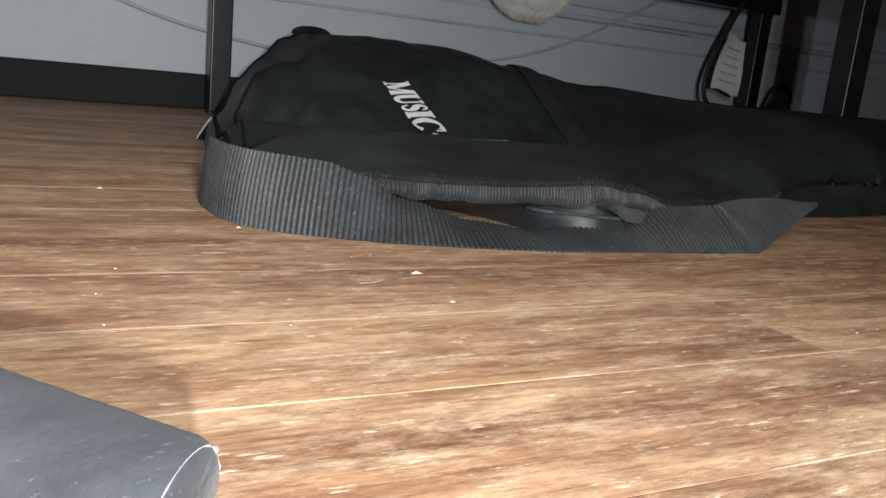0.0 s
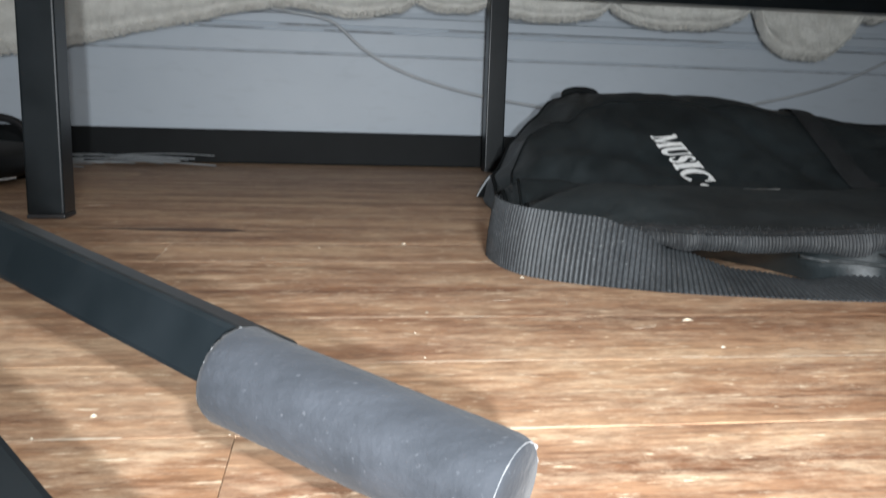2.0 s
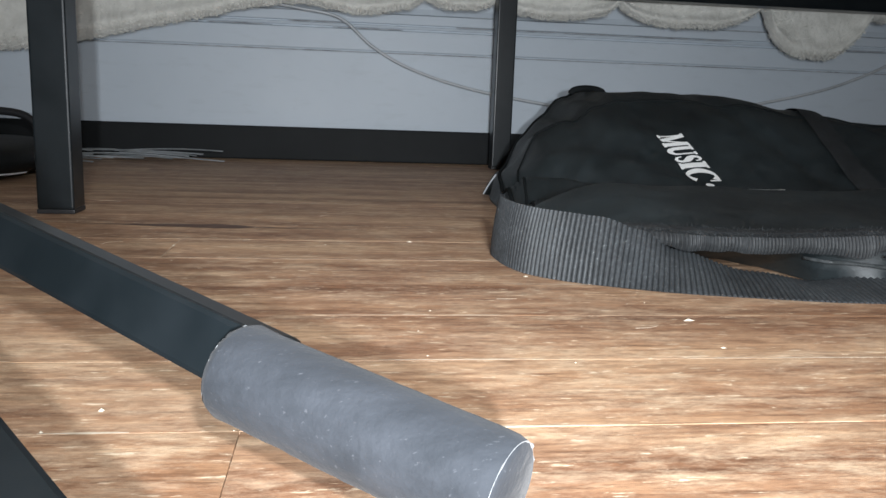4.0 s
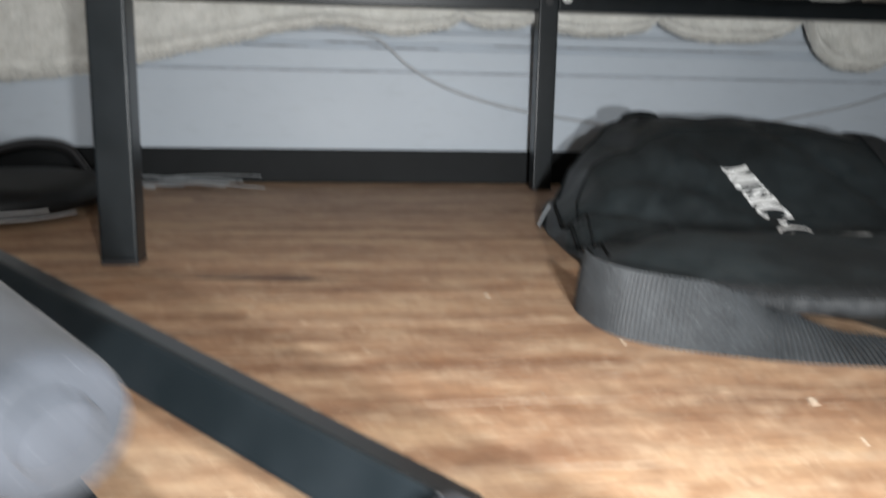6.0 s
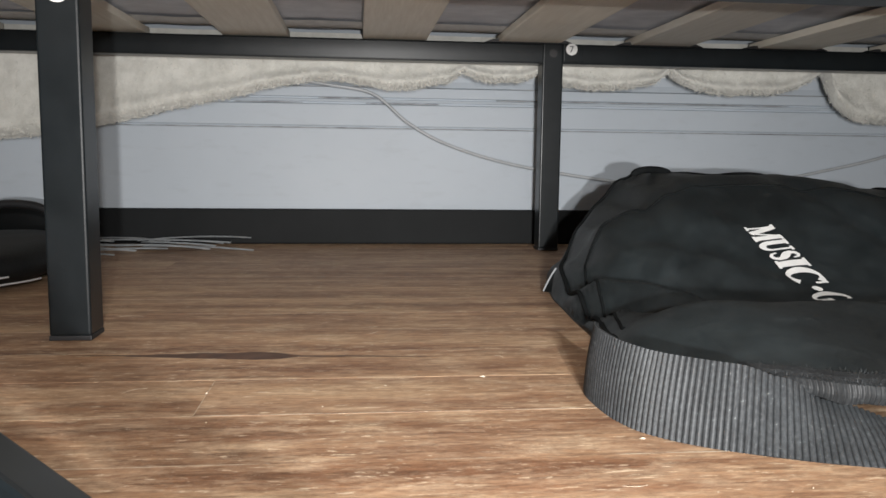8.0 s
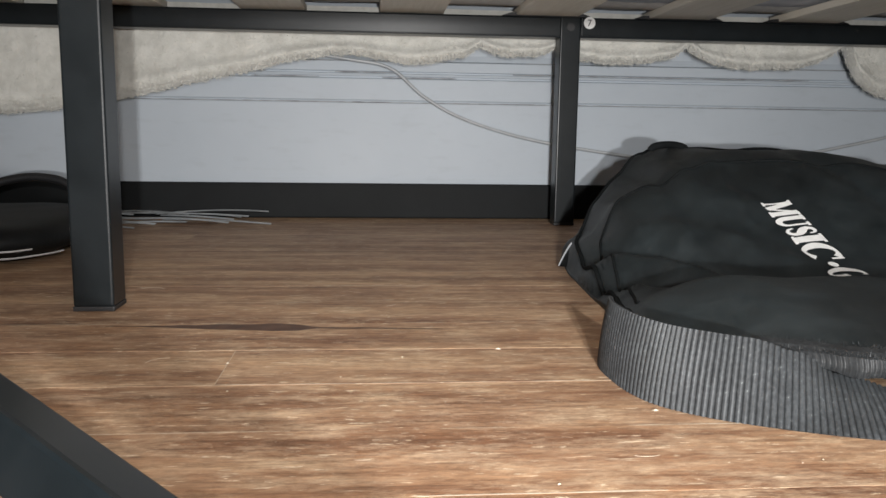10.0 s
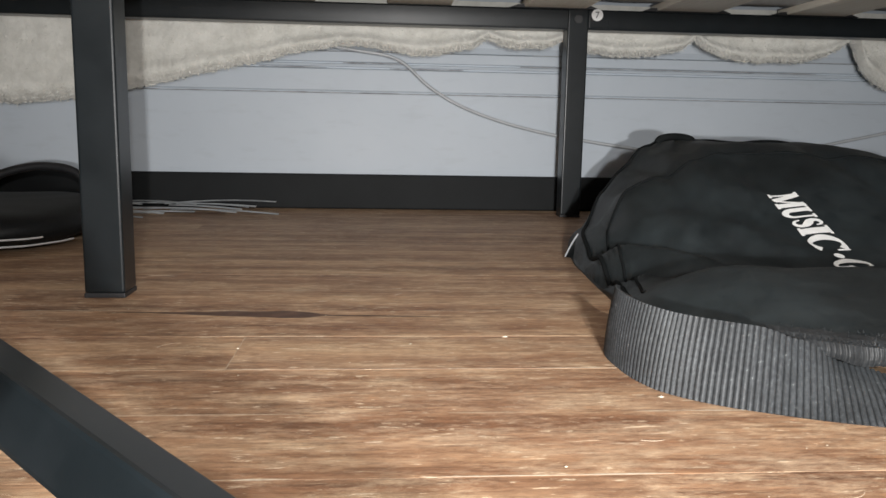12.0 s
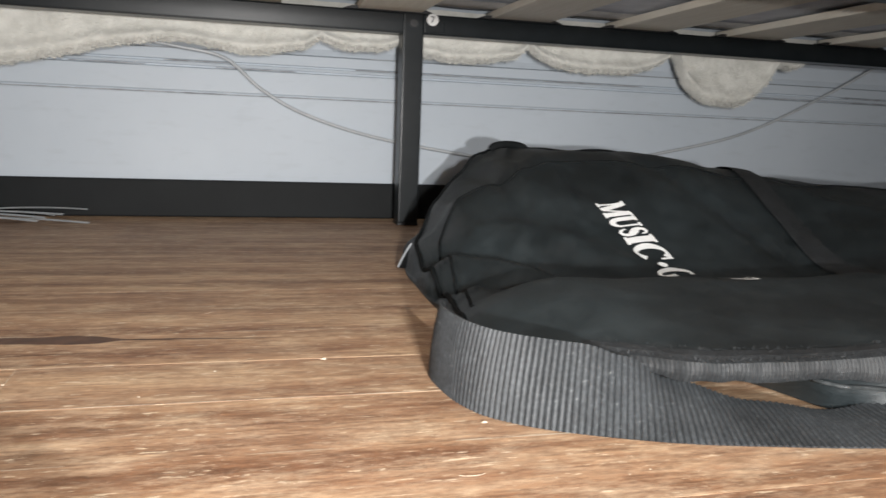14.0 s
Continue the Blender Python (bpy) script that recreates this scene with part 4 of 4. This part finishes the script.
# ---- cables and clutter ----
def build_clutter():
    # thin grey cable along the wall
    path = smooth_path([(-0.12, 1.372, 0.300), (-0.03, 1.372, 0.288), (0.048, 1.372, 0.273), (0.11, 1.370, 0.223), (0.184, 1.370, 0.184), (0.301, 1.370, 0.150), (0.463, 1.368, 0.124), (0.60, 1.366, 0.112), (0.76, 1.366, 0.118), (0.90, 1.368, 0.139), (1.085, 1.370, 0.185), (1.268, 1.372, 0.268), (1.41, 1.373, 0.345), (1.5, 1.373, 0.40)], 10)
    tagged(link("cable", tube(path, 0.0029, 8), M_CLEAR_CABLE, True), "thin grey cable looped along the white wall", "cable")
    # black cable with a tag beside a bed leg
    cab = tagged(new("power_cable"), "black power cable with white paper tag beside bed leg", "cable")
    path = smooth_path([(1.545, 1.262, 0.40), (1.525, 1.258, 0.343), (1.487, 1.252, 0.28), (1.452, 1.248, 0.215), (1.433, 1.248, 0.15), (1.452, 1.246, 0.10), (1.52, 1.24, 0.075), (1.62, 1.235, 0.10), (1.655, 1.235, 0.150), (1.690, 1.235, 0.155), (1.702, 1.235, 0.115), (1.69, 1.235, 0.02)], 10)
    part("cord", tube(path, 0.0055, 10), M_RUBBER, cab, "", True)
    rows = []
    for j in range(9):
        v = j / 8
        rows.append([(1.490 + 0.062 * u - 0.032 * v + 0.014 * u * v, 1.250 + 0.010 * math.sin(3 * v + 2 * u), 0.262 - 0.125 * v - 0.012 * u + 0.004 * math.sin(6 * u)) for u in (0, 0.25, 0.5, 0.75, 1)])
    tag = part("paper_tag", grid_mesh(rows)[0], M_TAG, cab, "creased white paper tag")
    bm = bmesh.new()
    for k in range(5):
        v = 0.2 + 0.15 * k
        a = [(1.490 + 0.062 * u - 0.032 * v + 0.014 * u * v, 1.2475 + 0.010 * math.sin(3 * v + 2 * u), 0.262 - 0.125 * v - 0.012 * u) for u in (0.18, 0.8)]
        b = [(x, y, z - 0.004) for x, y, z in a]
        bm.faces.new([bm.verts.new(q) for q in (a[0], a[1], b[1], b[0])])
    part("print_bars", bm, M_CLEAR_CABLE, tag, "rows of small grey print")
    # dark holdall with a handle, beyond the leg
    hold = tagged(new("dark_holdall"), "low black holdall with a curved handle by the wall", "bag")
    rows = []
    for i in range(41):
        a = math.pi * i / 40
        rows.append([])
        for k in range(64):
            q = 2 * math.pi * k / 64
            cx, cy = math.cos(q), math.sin(q)
            full = math.sin(a) ** 0.42
            rx = 0.185 * full * abs(cx) ** 0.7 * (1 if cx > 0 else -1)
            ry = 0.200 * full * abs(cy) ** 0.7 * (1 if cy > 0 else -1)
            z = 0.0285 * (1 - math.cos(a)) + 0.006 * math.sin(a) * noise.noise((cx * 2, cy * 2, a))
            if i > 24:
                z -= 0.010 * smoothstep(24, 40, i)
            rows[-1].append((-0.535 + rx + 0.004 * noise.noise((cx * 2, cy * 2, 1)), 0.985 + ry, max(0.0, z)))
    bm, vs = grid_mesh(rows, True)
    bmesh.ops.recalc_face_normals(bm, faces=bm.faces)
    body = part("body", bm, M_HOLDALL, hold, "", True)
    hp = smooth_path([(-0.60, 1.16, 0.035), (-0.575, 1.17, 0.066), (-0.535, 1.175, 0.080), (-0.495, 1.175, 0.083), (-0.455, 1.17, 0.074), (-0.425, 1.16, 0.040)], 8)
    part("handle", tube(hp, 0.0065, 8), M_RUBBER, hold, "black curved handle", True)
    for z, stop in ((0.013, 338), (0.021, 322)):
        pts = [(-0.535 + 0.1875 * abs(math.cos(q)) ** 0.7, 0.985 - 0.2025 * abs(math.sin(q)) ** 0.7, z + 0.0012 * noise.noise((q * 5, z, 0))) for q in [radians(272 + (stop - 272) * k / 24) for k in range(25)]]
        part("trim_line", tube(pts, 0.0011, 6), M_TRIM, body, "thin shiny trim")
    # loose strands of clear film on the floor by the wall
    film = tagged(new("plastic_straps"), "tangled pale plastic packing straps on the floor", "packing strap")
    rng = random.Random(4)
    for k in range(16):
        x, y = -0.50 + 0.30 * rng.random(), 1.17 + 0.16 * rng.random()
        a = rng.uniform(-0.5, 0.35)
        ln = rng.uniform(0.12, 0.24)
        rows = []
        for i in range(9):
            u = i / 8 - 0.5
            c = (x + ln * u * math.cos(a), y + ln * u * math.sin(a) + 0.012 * math.sin(3 * u + k), 0.002 + 0.0010 * k + 0.012 * (0.25 - u * u))
            w = 0.0045 * rng.uniform(0.6, 1.3)
            rows.append([(c[0], c[1] - w, c[2]), (c[0], c[1] + w, c[2] + 0.0015)])
        part("strap", grid_mesh(rows)[0], M_FILM, film)


build_clutter()


# ---- floorboards ----
BOARD = 0.0826
BUTT_JOINTS = ((0.392, -0.083), (0.062, 0.410), (-0.0206, 0.016))


def build_floor():
    rng = random.Random(11)
    k0 = int((Y0 - 0.062) / BOARD) - 1
    y = 0.062 + k0 * BOARD
    while y < YW:
        x = X0 - rng.random() * 0.9
        butt = [x1 for y1, x1 in BUTT_JOINTS if abs(y - y1) < 0.02]
        if butt:
            x = butt[0] - 1.02 * 3
        elif -0.2 < y < 1.0:
            x = -0.95 + 0.28 * rng.random() - 1.62
        while x < X1:
            ln = rng.choice((0.82, 1.02, 1.22, 1.62))
            if butt:
                ln = 1.02
            elif -0.2 < y < 1.0:
                ln = 1.62
            g = 0.0003
            xa, xb = max(x, X0), min(x + ln, X1)
            if xb - xa < 0.02:
                x += ln
                continue
            bm = box(0, xb - xa - g, 0, min(BOARD, YW + 0.1 - y) - g, -0.014, 0, 0.00022)
            ob = part("floorboard", bm, M_FLOOR, floor)
            ob.location = (xa, y, rng.uniform(-0.00015, 0.00015))
            x += ln
        y += BOARD


build_floor()


def build_joints():
    """Pale dust packed in the joints, broken along its length."""
    rng = random.Random(21)
    bm = bmesh.new()
    for k in range(-4, 12):
        y = 0.062 + BOARD * k - 0.0001
        x = -0.5
        while x < 0.95:
            ln = rng.uniform(0.01, 0.09)
            if rng.random() < 0.55:
                w = rng.uniform(0.00025, 0.0008)
                n = max(2, int(ln / 0.006))
                prev = None
                for i in range(n + 1):
                    q = x + ln * i / n
                    h = w * (0.4 + 0.6 * math.sin(math.pi * i / n)) * rng.uniform(0.6, 1.2)
                    cur = (bm.verts.new((q, y - h, 0.0003)), bm.verts.new((q, y + h, 0.0003)))
                    if prev:
                        bm.faces.new((prev[0], cur[0], cur[1], prev[1]))
                    prev = cur
            x += ln
    for y0, x in BUTT_JOINTS[:2]:
        prev = None
        for i in range(15):
            y = y0 + 0.002 + (BOARD - 0.004) * i / 14
            h = rng.uniform(0.00005, 0.00028)
            cur = (bm.verts.new((x - h, y, 0.0003)), bm.verts.new((x + h, y, 0.0003)))
            if prev:
                bm.faces.new((prev[0], cur[0], cur[1], prev[1]))
            prev = cur
    tagged(link("joint_dust", bm, M_CRUMB), "pale dust packed along the floorboard joints", "dust", kind="stuff")


build_joints()


def build_stain():
    """Long dark water stain along a board joint."""
    bm = bmesh.new()
    prev = None
    for i in range(120):
        u = i / 119
        x = -0.215 + 0.305 * u
        y = 0.552 - 0.018 * u + 0.002 * noise.noise((x * 30, 0, 3))
        h = 0.0014 + 0.0135 * max(0.0, 0.55 * math.exp(-((u - 0.38) / 0.16) ** 2) + 0.5 * math.exp(-((u - 0.52) / 0.07) ** 2) + 0.35 * noise.noise((x * 60, 1, 0)) * math.exp(-((u - 0.45) / 0.3) ** 2))
        h *= abs(math.sin(math.pi * u)) ** 0.4
        cur = (bm.verts.new((x, y - h, 0.00035)), bm.verts.new((x, y + h * 1.2, 0.00035)))
        if prev:
            bm.faces.new((prev[0], cur[0], cur[1], prev[1]))
        prev = cur
    tagged(link("floor_stain", bm, M_STAIN), "dark ragged stain soaked into the floorboards", "stain", kind="stuff")


build_stain()


# crumbs and specks on the boards
def build_specks():
    rng = random.Random(5)
    bm = bmesh.new()
    spots = [(0.188, 0.332, 0.0016), (0.114, 0.470, 0.0018), (0.261, 0.214, 0.0022), (0.257, 0.160, 0.0010), (-0.040, 0.083, 0.0016), (-0.083, 0.440, 0.0012)]
    for k in range(130):
        spots.append((rng.uniform(-0.35, 0.75), rng.uniform(-0.10, 0.95), 0.0003 + 0.0005 * rng.random() ** 3))
    for x, y, r in spots:
        a = rng.random() * 6.28
        lx = r * rng.uniform(0.9, 2.4)
        vs = []
        for q in range(5):
            t = a + 2 * math.pi * q / 5
            vs.append(bm.verts.new((x + lx * math.cos(t) * rng.uniform(0.7, 1.1), y + r * math.sin(t) * rng.uniform(0.6, 1.1), 0.0006)))
        top = bm.verts.new((x, y, 0.0008 + r * 0.5))
        for q in range(5):
            bm.faces.new((vs[q], vs[(q + 1) % 5], top))
    tagged(link("crumbs", bm, M_CRUMB), "tiny pale crumbs and grit scattered on floorboards", "crumbs", kind="stuff")


build_specks()


def build_fibres():
    rng = random.Random(17)
    bm_all = bmesh.new()
    for k in range(7):
        x, y = rng.uniform(-0.25, 0.30), rng.uniform(0.10, 0.75)
        a, ln, bend = rng.uniform(-0.9, 0.9), rng.uniform(0.004, 0.012), rng.uniform(-0.004, 0.004)
        pts = [(x + ln * u * math.cos(a) - bend * u * u * math.sin(a), y + ln * u * math.sin(a) + bend * u * u * math.cos(a), 0.0004 + 0.0006 * (1 - u * u)) for u in (-1, -0.6, -0.2, 0.2, 0.6, 1)]
        t = tube(pts, 0.00010, 4)
        me = bpy.data.meshes.new("fibre")
        t.to_mesh(me)
        t.free()
        bm_all.from_mesh(me)
        bpy.data.meshes.remove(me)
    tagged(link("fibres", bm_all, M_CRUMB), "pale loose hairs and fibres on the floorboards", "fibres", kind="stuff")


build_fibres()

# room ceiling
tagged(link("ceiling", box(X0, X1, Y0, YW + 0.18, 2.5, 2.6), M_CEIL), "plain white ceiling", "ceiling", kind="structure")
